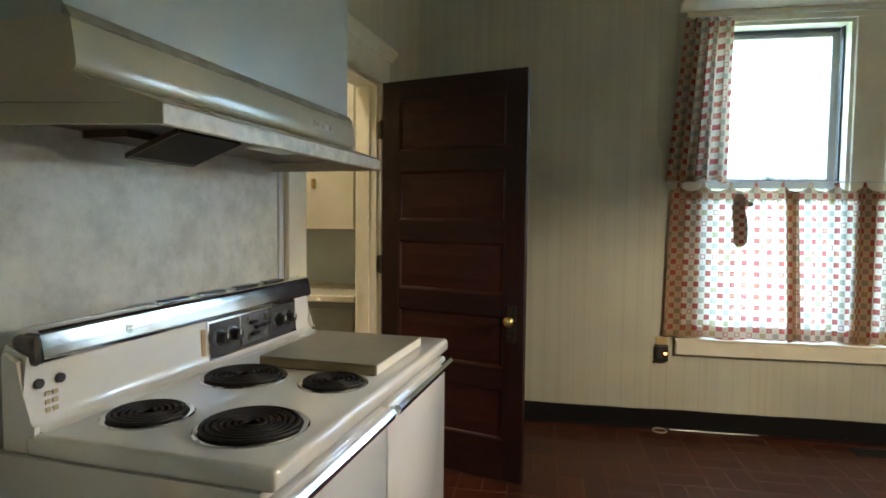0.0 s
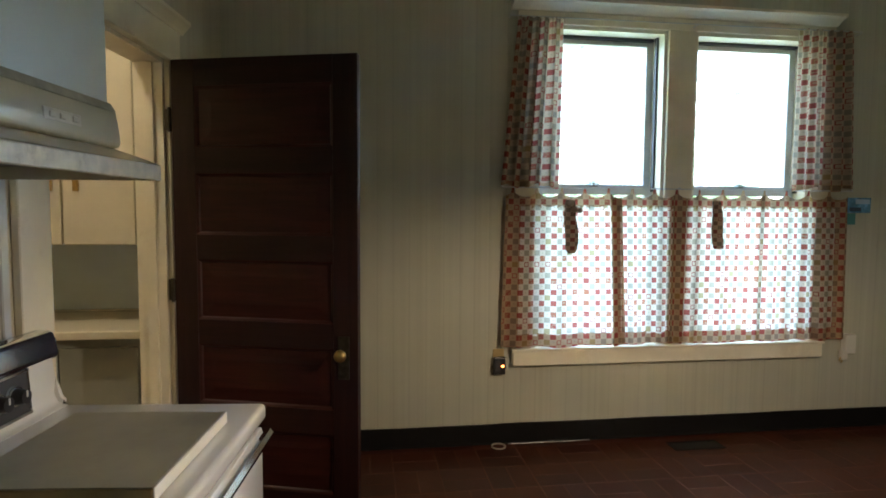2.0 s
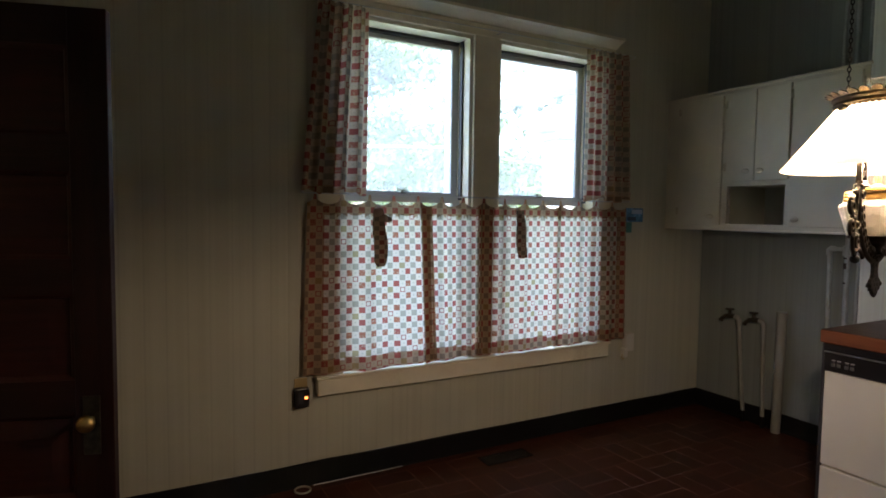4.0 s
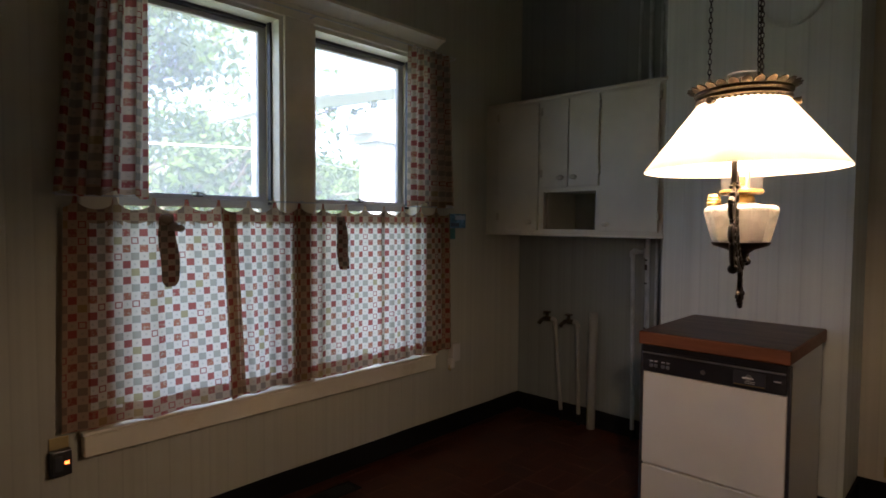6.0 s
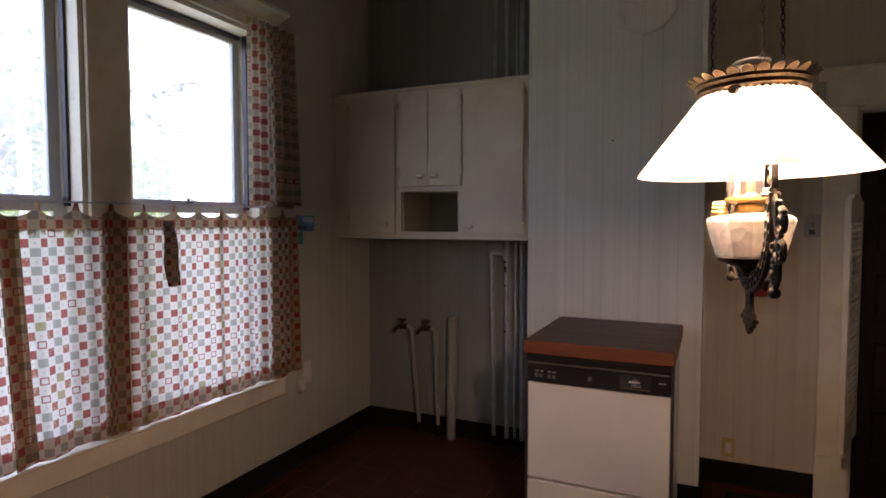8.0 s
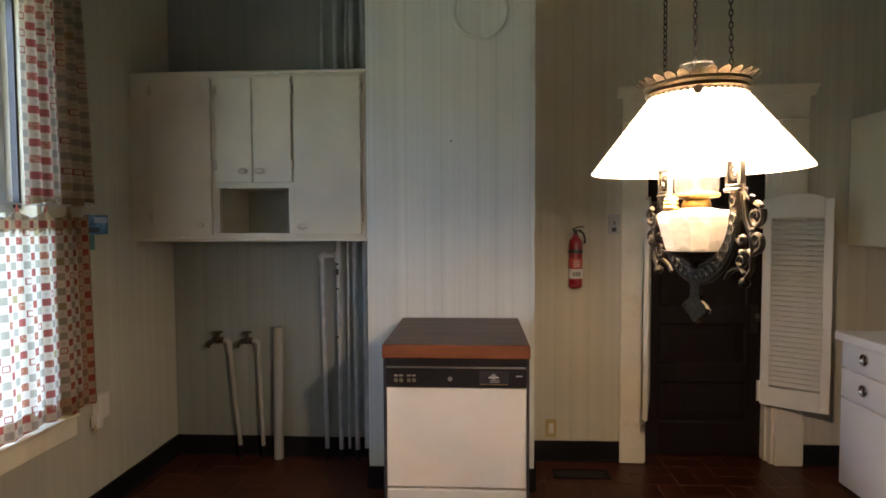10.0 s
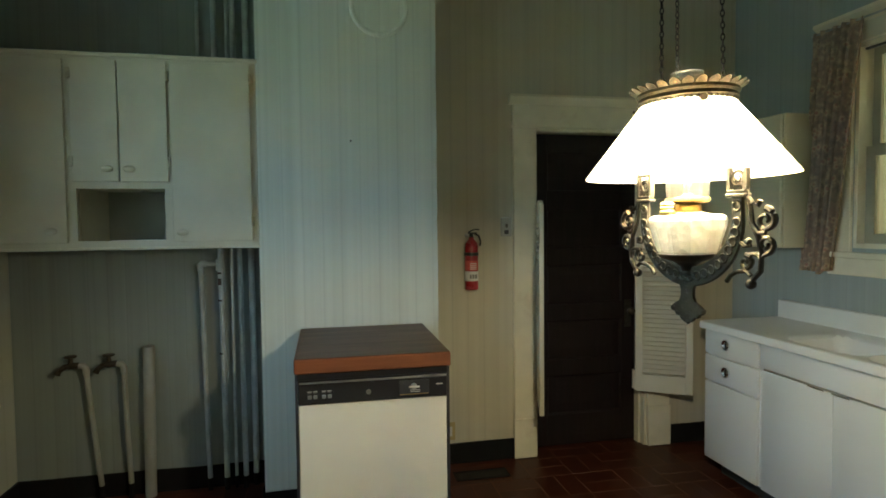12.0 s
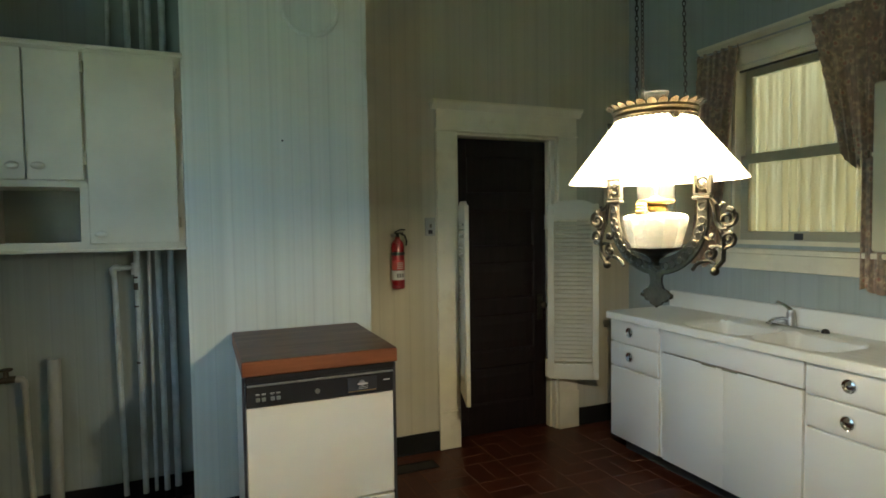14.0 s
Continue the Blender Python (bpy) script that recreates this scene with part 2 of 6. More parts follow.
def wood(name, a, b, c, rough, grain_axis, size=1.0, coat=0.0, spec=0.5):
    k = Nodes(name)
    sc = {"X": (1.2, 16, 16), "Y": (16, 1.2, 16), "Z": (16, 16, 1.2)}[grain_axis]
    v = k.coords(scale=tuple(x * size for x in sc))
    g = k.noise(v, 2.2, 7, 0.65)
    broad = k.noise(k.coords(), 3.0, 4)
    col = k.ramp(g, [(0.25, a), (0.5, b), (0.75, c)])
    col = k.mix(k.math("MULTIPLY", broad, 0.35), col, a)
    k.set(color=col, rough=k.ramp(g, [(0.2, (rough + 0.1,)), (0.8, (rough,))]), coat=coat, spec=spec)
    k.bump(g, 0.25, 0.0008)
    return k.m


M["door"] = wood("dark red brown door wood", (0.010, 0.0022, 0.0019), (0.020, 0.0040, 0.0032), (0.036, 0.0074, 0.0052), 0.44, "Z", 1.0, spec=0.32)
M["door_rail"] = wood("dark red brown rail wood", (0.010, 0.0022, 0.0019), (0.020, 0.0040, 0.0032), (0.036, 0.0074, 0.0052), 0.44, "X", 1.0, spec=0.32)
M["door_panel"] = wood("red brown panel wood", (0.018, 0.0032, 0.0024), (0.038, 0.0062, 0.0044), (0.062, 0.0105, 0.0070), 0.4, "X", 1.0, spec=0.32)
M["door_dark"] = wood("nearly black door wood", (0.006, 0.0030, 0.0028), (0.010, 0.0047, 0.0044), (0.015, 0.0070, 0.0064), 0.5, "Z", spec=0.28)
M["block"] = wood("butcher block wood", (0.046, 0.021, 0.012), (0.088, 0.038, 0.019), (0.145, 0.066, 0.032), 0.38, "Y")
M["block_edge"] = wood("butcher block edge", (0.15, 0.045, 0.014), (0.23, 0.072, 0.024), (0.30, 0.105, 0.038), 0.42, "Y")


def tile_material():
    """Brick-shaped red floor tile, waxed, each a little different."""
    k = Nodes("red brown floor tile")
    info = k.n("ShaderNodeObjectInfo")
    geo = k.n("ShaderNodeNewGeometry")
    v = k.coords(which="Object")
    big, fine = k.noise(v, 5, 6, 0.7), k.noise(v, 70, 4)
    r = k.math("FRACT", k.math("ADD", info.outputs["Random"], geo.outputs["Random Per Island"]))
    col = k.ramp(r, [(0.0, (0.052, 0.0132, 0.0064)), (0.35, (0.070, 0.0178, 0.0084)), (0.7, (0.085, 0.0218, 0.0100)), (1.0, (0.060, 0.0166, 0.0088))])
    col = k.mix(k.ramp(big, [(0.4, (0.0,)), (0.75, (0.5,))]), col, (0.026, 0.011, 0.008))
    k.set(color=col, rough=k.ramp(fine, [(0.2, (0.28,)), (0.8, (0.45,))]), spec=0.26)
    k.bump(fine, 0.12, 0.001)
    return k.m


M["tile"] = tile_material()
M["grout"] = plain("worn floor grout", (0.135, 0.058, 0.034), 0.7, vary=0.25, scale=6)


def splash_material():
    k = Nodes("marbled splash panel")
    v = k.coords()
    a, b = k.noise(v, 7, 8, 0.7), k.noise(v, 22, 6, 0.7)
    col = k.ramp(a, [(0.35, (0.56, 0.57, 0.51)), (0.52, (0.70, 0.71, 0.64)), (0.68, (0.79, 0.79, 0.71))])
    col = k.mix(k.ramp(b, [(0.5, (0,)), (0.7, (0.35,))]), col, (0.42, 0.42, 0.38))
    k.set(color=col, rough=0.27, coat=0.0, spec=0.7)
    return k.m


M["splash"] = splash_material()


def glass(name, tint=(1, 1, 1), rough=0.0, haze=0.0):
    k = Nodes(name)
    t, g = k.n("ShaderNodeBsdfTransparent"), k.n("ShaderNodeBsdfGlossy")
    t.inputs[0].default_value = (*tint, 1)
    g.inputs["Roughness"].default_value = max(0.02, rough)
    fr, mx = k.n("ShaderNodeLayerWeight"), k.n("ShaderNodeMixShader")
    gloss = k.math("ADD", 0.04, k.math("MULTIPLY", k.math("POWER", fr.outputs["Facing"], 5.0), 0.9))
    k.link(gloss, mx.inputs[0])
    # White veil mixed in: pales what lies behind and scatters extra light.
    veil, base = k.n("ShaderNodeBsdfTranslucent"), k.n("ShaderNodeMixShader")
    veil.inputs[0].default_value = (0.9, 0.92, 0.92, 1)
    base.inputs[0].default_value = haze
    k.link(t.outputs[0], base.inputs[1])
    k.link(veil.outputs[0], base.inputs[2])
    k.link(base.outputs[0], mx.inputs[1])
    k.link(g.outputs[0], mx.inputs[2])
    k.link(mx.outputs[0], k.out.inputs["Surface"])
    return k.m


# Strong haze imitates the glare that washes out the garden view.
M["glass"] = glass("dusty window glass", (0.91, 0.97, 0.99), haze=0.21)
M["lamp_glass"] = glass("clear lamp glass", (0.95, 0.94, 0.9), haze=0.003)
M["lip_glass"] = glass("ground glass lip", (0.95, 0.94, 0.9), haze=0.03)


def cloth(name, through_share, base, squares, dark_amount=1.0, cell=27.0):
    """Printed cotton: rows of small squares; UV in metres along the cloth."""
    k = Nodes(name)
    uv = k.n("ShaderNodeUVMap")
    mp = k.n("ShaderNodeMapping")
    k.link(uv.outputs[0], mp.inputs[0])
    mp.inputs["Scale"].default_value = (cell * 0.83, cell, 1)
    sep = k.n("ShaderNodeSeparateXYZ")
    k.link(mp.outputs[0], sep.inputs[0])
    fx, fy = k.math("FLOOR", sep.outputs[0]), k.math("FLOOR", sep.outputs[1])
    ux, uy = k.math("FRACT", sep.outputs[0]), k.math("FRACT", sep.outputs[1])
    odd = k.math("MODULO", k.math("ABSOLUTE", k.math("ADD", fx, fy)), 2.0)
    com = k.n("ShaderNodeCombineXYZ")
    k.link(fx, com.inputs[0])
    k.link(fy, com.inputs[1])
    wn_ = k.n("ShaderNodeTexWhiteNoise")
    k.link(com.outputs[0], wn_.inputs["Vector"])
    pick = wn_.outputs["Value"]
    # rows of red squares alternate with rows of grey, olive and red-framed ones
    reds = k.n("ShaderNodeValToRGB")
    others = k.n("ShaderNodeValToRGB")
    for node, stops in ((reds, ((0.0, squares[0]), (0.62, squares[1]))), (others, ((0.0, squares[2]), (0.66, squares[3]), (0.78, base)))):
        node.color_ramp.interpolation = "CONSTANT"
        k.link(pick, node.inputs[0])
        e = node.color_ramp.elements
        while len(e) < len(stops):
            e.new(0.5)
        for one, (at, c) in zip(e, stops):
            one.position, one.color = at, (*c, 1)
    red_row = k.math("MODULO", k.math("ABSOLUTE", fy), 2.0)
    dx, dy = k.math("ABSOLUTE", k.math("SUBTRACT", ux, 0.5)), k.math("ABSOLUTE", k.math("SUBTRACT", uy, 0.5))
    far = k.math("MAXIMUM", dx, dy)
    inside = k.math("LESS_THAN", far, 0.47)
    near = k.math("ADD", k.math("MULTIPLY", dx, dx), k.math("MULTIPLY", dy, dy))
    edge_ = k.math("MULTIPLY", k.math("GREATER_THAN", pick, 0.78), k.math("MULTIPLY", k.math("LESS_THAN", far, 0.42), k.math("GREATER_THAN", far, 0.29)))
    framed = k.mix(edge_, others.outputs[0], squares[0])
    blot = k.noise(mp.outputs[0], 2.6, 3)
    warm = k.math("MULTIPLY", k.math("GREATER_THAN", pick, 0.45), k.ramp(blot, [(0.52, (0,)), (0.6, (0.55,))]))
    sq = k.mix(red_row, framed, k.mix(warm, reds.outputs[0], tuple(0.5 * c + 0.5 * d for c, d in zip(base, squares[3]))))
    sq = k.mix(inside, base, sq)
    motif = k.math("MULTIPLY", k.math("LESS_THAN", near, 0.022), k.math("GREATER_THAN", k.noise(mp.outputs[0], 6.0, 2), 0.47))
    even_col = k.mix(k.math("MULTIPLY", motif, 0.6), base, squares[2])
    col = k.mix(odd, even_col, sq)
    weave = k.noise(k.coords(scale=(1, 1, 1)), 260, 2)
    col = k.mix(k.math("MULTIPLY", weave, 0.15), col, (0.4, 0.36, 0.3))
    d, tr, mx = k.n("ShaderNodeBsdfDiffuse"), k.n("ShaderNodeBsdfTranslucent"), k.n("ShaderNodeMixShader")
    k.link(col, d.inputs[0])
    k.link(col, tr.inputs[0])
    mx.inputs[0].default_value = through_share
    k.link(d.outputs[0], mx.inputs[1])
    k.link(tr.outputs[0], mx.inputs[2])
    k.link(mx.outputs[0], k.out.inputs["Surface"])
    return k.m


M["cloth"] = cloth("red and grey checked cotton", 0.66, (0.80, 0.75, 0.66), [(0.42, 0.105, 0.085), (0.44, 0.15, 0.09), (0.43, 0.41, 0.335), (0.43, 0.37, 0.20)], cell=29.8)
# Double hems, and edge columns whose missing backlight is put into the colour.
M["cloth_hem_unlit"] = cloth("checked cotton, double hem", 0.33, (0.45, 0.31, 0.19), [(0.33, 0.055, 0.038), (0.30, 0.07, 0.04), (0.25, 0.17, 0.11), (0.31, 0.19, 0.07)], cell=29.8)
# Same cotton darkened: weak front light on the side curtains is in the colour.
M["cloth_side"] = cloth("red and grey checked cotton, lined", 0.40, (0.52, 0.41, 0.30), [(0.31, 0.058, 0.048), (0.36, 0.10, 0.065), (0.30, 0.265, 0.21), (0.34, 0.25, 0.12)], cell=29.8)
M["cloth_tie"] = cloth("checked cotton tie", 0.12, (0.42, 0.32, 0.24), [(0.20, 0.05, 0.04), (0.16, 0.10, 0.07), (0.2, 0.17, 0.13), (0.2, 0.12, 0.06)], cell=40)


# ---- the room: walls, openings, ceiling ----
NY, EX, SY, TOP = 3.995, 4.20, -0.31, 3.3
MW = pose(-0.53, 3.27, 0, 0, 0, -5.5)          # the stove wall: local x into the room, local y along the wall

bm = bmesh.new()
box(bm, -2.2, 1.32, NY, NY + 0.2, -0.1, TOP)
box(bm, 2.12, 2.30, NY, NY + 0.2, 0.56, 2.49)
box(bm, 3.10, 4.5, NY, NY + 0.2, -0.1, TOP)
box(bm, 1.32, 3.10, NY, NY + 0.2, -0.1, 0.56)
box(bm, 1.32, 3.10, NY, NY + 0.2, 2.49, TOP)
solid("wall_north", bm, M["wall_x"], "pale green striped wall with a double window", "wall")

bm = bmesh.new()
box(bm, EX, EX + 0.16, 1.095, 2.2, -0.1, TOP)
box(bm, EX, EX + 0.16, SY - 0.2, 0.325, -0.1, TOP)
box(bm, EX, EX + 0.16, 0.325, 1.095, 2.05, TOP)
solid("wall_alcove", B(EX, EX + 0.16, 2.2, NY, -0.1, TOP), M["alcove"], "grey-green alcove wall behind the pipes, corner shade in its colour", "wall")
solid("wall_east", bm, M["wall_y"], "pale green striped wall with a cased doorway", "wall")

bm = bmesh.new()
box(bm, -1.2, 2.50, SY - 0.18, SY, -0.1, TOP)
box(bm, 3.30, EX, SY - 0.18, SY, -0.1, TOP)
box(bm, 2.50, 3.30, SY - 0.18, SY, -0.1, 1.32)
box(bm, 2.50, 3.30, SY - 0.18, SY, 2.36, TOP)
solid("wall_south", bm, M["wall_s"], "blue-grey painted wall behind the sink", "wall")

bm = bmesh.new()
box(bm, -0.12, 0, -3.75, -0.82, -0.1, TOP)
box(bm, -0.12, 0, 0.0, 0.74, -0.1, TOP)
box(bm, -0.12, 0, -0.82, 0.0, 2.03, TOP)
solid("wall_west", bm, M["wall_y"], "pale green striped wall with a pantry doorway", "wall", m=MW)

bm = B(3.782, EX, 1.79, 2.69, -0.1, TOP)
solid("chimney_breast", bm, M["chimney"], "pale blue-green striped chimney breast", "wall")

solid("ceiling", B(-2.2, 4.5, SY - 0.18, NY + 0.2, TOP, TOP + 0.12), M["ceiling"], "plain dull tan ceiling, out of view", "ceiling")

# hall behind the dark door and room behind the sink window
bm = bmesh.new()
box(bm, 4.36, 4.46, -0.5, 1.6, -0.1, TOP)
solid("wall_hall", bm, M["upper_wall"], "plain wall of the hall beyond", "wall")

# pantry shell
bm = bmesh.new()
box(bm, -2.2, -2.08, 0.2, NY, -0.1, TOP)
box(bm, -2.08, -0.95, 0.2, 0.32, -0.1, TOP)
solid("wall_pantry", bm, M["pantry_wall"], "yellowish cream pantry walls", "wall")
solid("wall_pantry_back", B(-2.08, -0.60, NY - 0.02, NY - 0.004, 0, TOP), M["pantry_wall"], "yellowish cream pantry back wall", "wall")

# black skirting, with a slightly wavy top as glued vinyl has
def skirting(name, a, b, flip=1, h=0.122, m=None):
    a, b = Vector(a), Vector(b)
    n = max(3, int((b - a).length / 0.12))
    side = Vector((-(b - a).y, (b - a).x, 0)).normalized() * flip * 0.012
    bm = bmesh.new()
    rows = []
    for i in range(n + 1):
        p = a.lerp(b, i / n)
        t = h + 0.004 * noise.noise(p * 3.1) + 0.002 * noise.noise(p * 13)
        toe = side * 1.5
        rows.append([bm.verts.new(p + Vector((0, 0, 0))), bm.verts.new(p + toe), bm.verts.new(p + side + Vector((0, 0, 0.012))), bm.verts.new(p + side + Vector((0, 0, t))), bm.verts.new(p + Vector((0, 0, t)))])
    for r, s in zip(rows, rows[1:]):
        for j in range(5):
            bm.faces.new((r[j], s[j], s[(j + 1) % 5], r[(j + 1) % 5]))
    bm.faces.new(rows[0])
    bm.faces.new(rows[-1][::-1])
    return solid(name, bm, M["base_black"], "black vinyl skirting along the wall foot", "baseboard", m=m)


skirting("baseboard_north", (-0.46, NY, 0), (4.2, NY, 0), -1)
skirting("baseboard_east", (EX, 2.69, 0), (EX, NY, 0), 1)
skirting("baseboard_chimney_side", (3.782, 2.69, 0), (EX, 2.69, 0), 1)
skirting("baseboard_chimney", (3.782, 1.79, 0), (3.782, 2.69, 0), 1)
skirting("baseboard_chimney_end", (3.782, 1.79, 0), (EX, 1.79, 0), -1)
skirting("baseboard_east_mid", (EX, 1.235, 0), (EX, 1.79, 0), 1)
skirting("baseboard_east_end", (EX, SY, 0), (EX, 0.165, 0), 1)
skirting("baseboard_south", (-0.85, SY, 0), (EX, SY, 0), 1)
skirting("baseboard_west", (0.0, -3.6, 0), (0.0, -0.96, 0), -1, m=MW)
skirting("baseboard_west_end", (0.0, 0.13, 0), (0.0, 0.72, 0), -1, m=MW)


# ---- door casings ----
def casing(name, width, height, m, label, w=0.135, right_w=None, head=0.15, deep=0.12):
    """Cream casing round an opening. Local x along the wall, y into the room, z up; opening from x=0 to width."""
    c = thing(name, label, "trim", m, kind="structure")
    rw = right_w or w
    part("casing_board", B(-w, 0.0, 0.001, 0.024, 0, height, bevel=0.003), M["cream"], c)
    part("casing_board", B(width, width + rw, 0.001, 0.024, 0, height, bevel=0.003), M["cream"], c)
    part("head_board", B(-w, width + rw, 0.001, 0.024, height + 0.012, height + head, bevel=0.003), M["cream"], c)
    part("bead", B(-w - 0.008, width + rw + 0.008, 0.001, 0.032, height, height + 0.012, bevel=0.003), M["cream"], c)
    crown = [(0.001, height + head), (0.026, height + head), (0.034, height + head + 0.012), (0.05, height + head + 0.03), (0.062, height + head + 0.042), (0.062, height + head + 0.056), (0.001, height + head + 0.056)]
    part("crown_moulding", prism(bmesh.new(), crown, "x", -w - 0.03, width + rw + 0.03), M["cream"], c)
    part("jamb", B(0.0, 0.016, -deep, 0.001, 0, height - 0.016), M["cream"], c)
    part("jamb", B(width - 0.016, width, -deep, 0.001, 0, height - 0.016), M["cream"], c)
    part("jamb_head", B(0.0, width, -deep, 0.001, height - 0.016, height), M["cream"], c)
    part("door_stop", B(0.016, 0.03, -deep * 0.62, -deep * 0.3, 0, height - 0.016), M["cream"], c)
    part("door_stop", B(width - 0.03, width - 0.016, -deep * 0.62, -deep * 0.3, 0, height - 0.016), M["cream"], c)
    return c


east = casing("door_casing_east", 0.77, 2.05, pose(EX, 0.325, 0, 0, 0, 90), "cream painted casing round the dark door", w=0.155, right_w=0.14, head=0.138, deep=0.16)
part("plinth_block", B(-0.160, 0.003, 0.0245, 0.034, 0.002, 0.265, bevel=0.003), M["cream"], east, "thicker plinth block at the casing foot")
part("plinth_block", B(0.767, 0.915, 0.0245, 0.034, 0.002, 0.25, bevel=0.003), M["cream"], east, "thicker plinth block at the casing foot")
casing("door_casing_west", 0.82, 2.03, MW @ pose(0, 0, 0, 0, 0, -90), "cream painted casing round the pantry doorway", w=0.12, right_w=0.135, head=0.14)


# ---- windows ----
def sash_window(name, x0, x1, z0, z1, y, wallthick, rail, m, label, dark_side=True, inner="sash"):
    """A double-hung window in its opening; local y goes outward from the room face."""
    w = thing(name, label, "window", m, kind="structure")
    j = 0.02
    part("jamb", B(x0, x0 + j, 0, wallthick, z0, z1), M["cream"], w)
    part("jamb", B(x1 - j, x1, 0, wallthick, z0, z1), M["cream"], w)
    part("jamb_head", B(x0 + j, x1 - j, 0, wallthick, z1 - j, z1), M["cream"], w)
    part("window_sill", B(x0 + j, x1 - j, 0.0, wallthick + 0.03, z0, z0 + 0.025), M["cream"], w)
    for nm, a, b, yy in (("upper_sash", rail, z1 - j, y + 0.035), ("lower_sash", z0 + 0.025, rail + 0.03, y)):
        s = part(nm, bmesh_frame(x0 + j, x1 - j, a, b, yy, 0.03, 0.042 if nm == "upper_sash" else 0.05), M[inner], w)
        pane = part("pane", B(x0 + j + 0.035, x1 - j - 0.035, yy + 0.012, yy + 0.016, a + 0.025, b - 0.025), M["glass"], s)
        pane.visible_shadow = False
    if dark_side:
        # Dark weather strips at the side and head.
        part("weather_strip", B(x1 - j - 0.012, x1 - j - 0.001, y - 0.03, y - 0.002, rail, z1 - j), M["storm"], w)
        part("weather_strip", B(x0 + j, x1 - j - 0.012, y + 0.004, y + 0.034, z1 - j - 0.016, z1 - j - 0.001), M["storm"], w)
    return w


def bmesh_frame(x0, x1, z0, z1, y, depth, width):
    bm = bmesh.new()
    box(bm, x0, x0 + width, y, y + depth, z0, z1)
    box(bm, x1 - width, x1, y, y + depth, z0, z1)
    box(bm, x0 + width, x1 - width, y, y + depth, z0, z0 + width)
    box(bm, x0 + width, x1 - width, y, y + depth, z1 - width, z1)
    return bm


for i, (x0, x1) in enumerate(((1.32, 2.12), (2.30, 3.10))):
    w = sash_window("window_%d" % (i + 1), x0, x1, 0.56, 2.49, 0.10, 0.2, 1.53, pose(0, NY, 0), "white double-hung sash window with a clear pane")
    lx = (x0 + x1) / 2
    bm = B(lx - 0.022, lx + 0.022, 0.092, 0.118, 1.560, 1.567, bevel=0.002)
    cyl(bm, (lx, 0.105, 1.566), (lx, 0.105, 1.58), 0.009, 0.006)
    tube(bm, [(lx - 0.03, 0.104, 1.578), (lx, 0.104, 1.582), (lx + 0.028, 0.104, 1.574), (lx + 0.04, 0.1, 1.57)], 0.004)
    part("sash_latch", bm, M["iron"], w, "dark metal sash latch")

trim = thing("window_trim", "cream painted casing, sill and crown of the double window", "trim", pose(0, NY, 0), kind="structure")
for a, b in ((1.19, 1.32), (2.12, 2.30), (3.10, 3.23)):
    part("casing_board", B(a, b, -0.022, -0.001, 0.588, 2.49, bevel=0.003), M["cream"], trim)
part("head_board", B(1.19, 3.23, -0.022, -0.001, 2.49, 2.562, bevel=0.003), M["cream"], trim)
part("crown_moulding", prism(bmesh.new(), [(-0.001, 2.562), (-0.03, 2.562), (-0.05, 2.575), (-0.08, 2.592), (-0.105, 2.598), (-0.105, 2.615), (-0.001, 2.615)], "x", 1.15, 3.23), M["cream"], trim)
part("stool", B(1.172, 3.225, -0.060, -0.001, 0.572, 0.587, bevel=0.005, seg=2), M["cream"], trim)
part("apron", B(1.18, 3.215, -0.052, -0.001, 0.484, 0.571, bevel=0.004), M["cream"], trim)

# window above the sink looks into an inner porch with a drawn curtain
sash_window("window_3", 2.50, 3.30, 1.32, 2.36, 0.05, 0.18, 1.81, pose(0, SY, 0, 0, 0, 180) @ pose(-5.80, 0, 0), "old olive-cream sash window over the sink", dark_side=False, inner="sash_shaded")
trim2 = thing("sink_window_trim", "cream painted casing and sill of the sink window", "trim", pose(0, SY, 0), kind="structure")
part("casing_board", B(2.40, 2.50, 0.001, 0.022, 1.30, 2.36, bevel=0.003), M["cream"], trim2)
part("casing_board", B(3.30, 3.43, 0.001, 0.022, 1.30, 2.36, bevel=0.003), M["cream"], trim2)
part("head_board", B(2.32, 3.43, 0.001, 0.024, 2.36, 2.455, bevel=0.003), M["cream"], trim2)
part("crown_moulding", prism(bmesh.new(), [(0.001, 2.455), (0.028, 2.455), (0.05, 2.475), (0.075, 2.495), (0.075, 2.512), (0.001, 2.512)], "x", 2.28, 3.50), M["cream"], trim2)
part("stool", B(2.32, 3.46, 0.001, 0.06, 1.272, 1.30, bevel=0.006, seg=2), M["cream"], trim2)
part("apron", B(2.36, 3.43, 0.001, 0.03, 1.178, 1.270, bevel=0.004), M["cream"], trim2)
# Dark strip drawn where the gap above the sash is only shaded.
part("weather_strip", B(2.52, 3.28, -0.047, -0.030, 2.330, 2.3395), M["storm"], trim2, "dark strip for the shaded gap over the sash")
part("sash_lift", B(2.885, 2.935, -0.048, -0.04, 1.35, 1.385, bevel=0.002), M["storm"], trim2, "dark sash lift plate")

# splash panel behind the stove
bm = B(0.001, 0.008, -2.45, -1.015, 0.5, 1.56)
solid("splash_panel", bm, M["splash"], "mottled grey marbled splash panel behind the stove", "wall panel", m=MW)
solid("panel_moulding", B(0.001, 0.016, -1.015, -0.985, 0.5, 1.56, bevel=0.003), M["sash"], "pale moulding at the splash panel edge", "trim", m=MW)


# ---- range ----
def coil(bm, cx, cy, z, r, turns):
    pts, n = [], turns * 28
    for i in range(n + 1):
        w = 2 * math.pi * turns * i / n
        q = 0.012 + (r - 0.012) * i / n
        pts.append((cx + q * math.cos(w), cy + q * math.sin(w), z))
    return tube(bm, pts, 0.0045, 6)


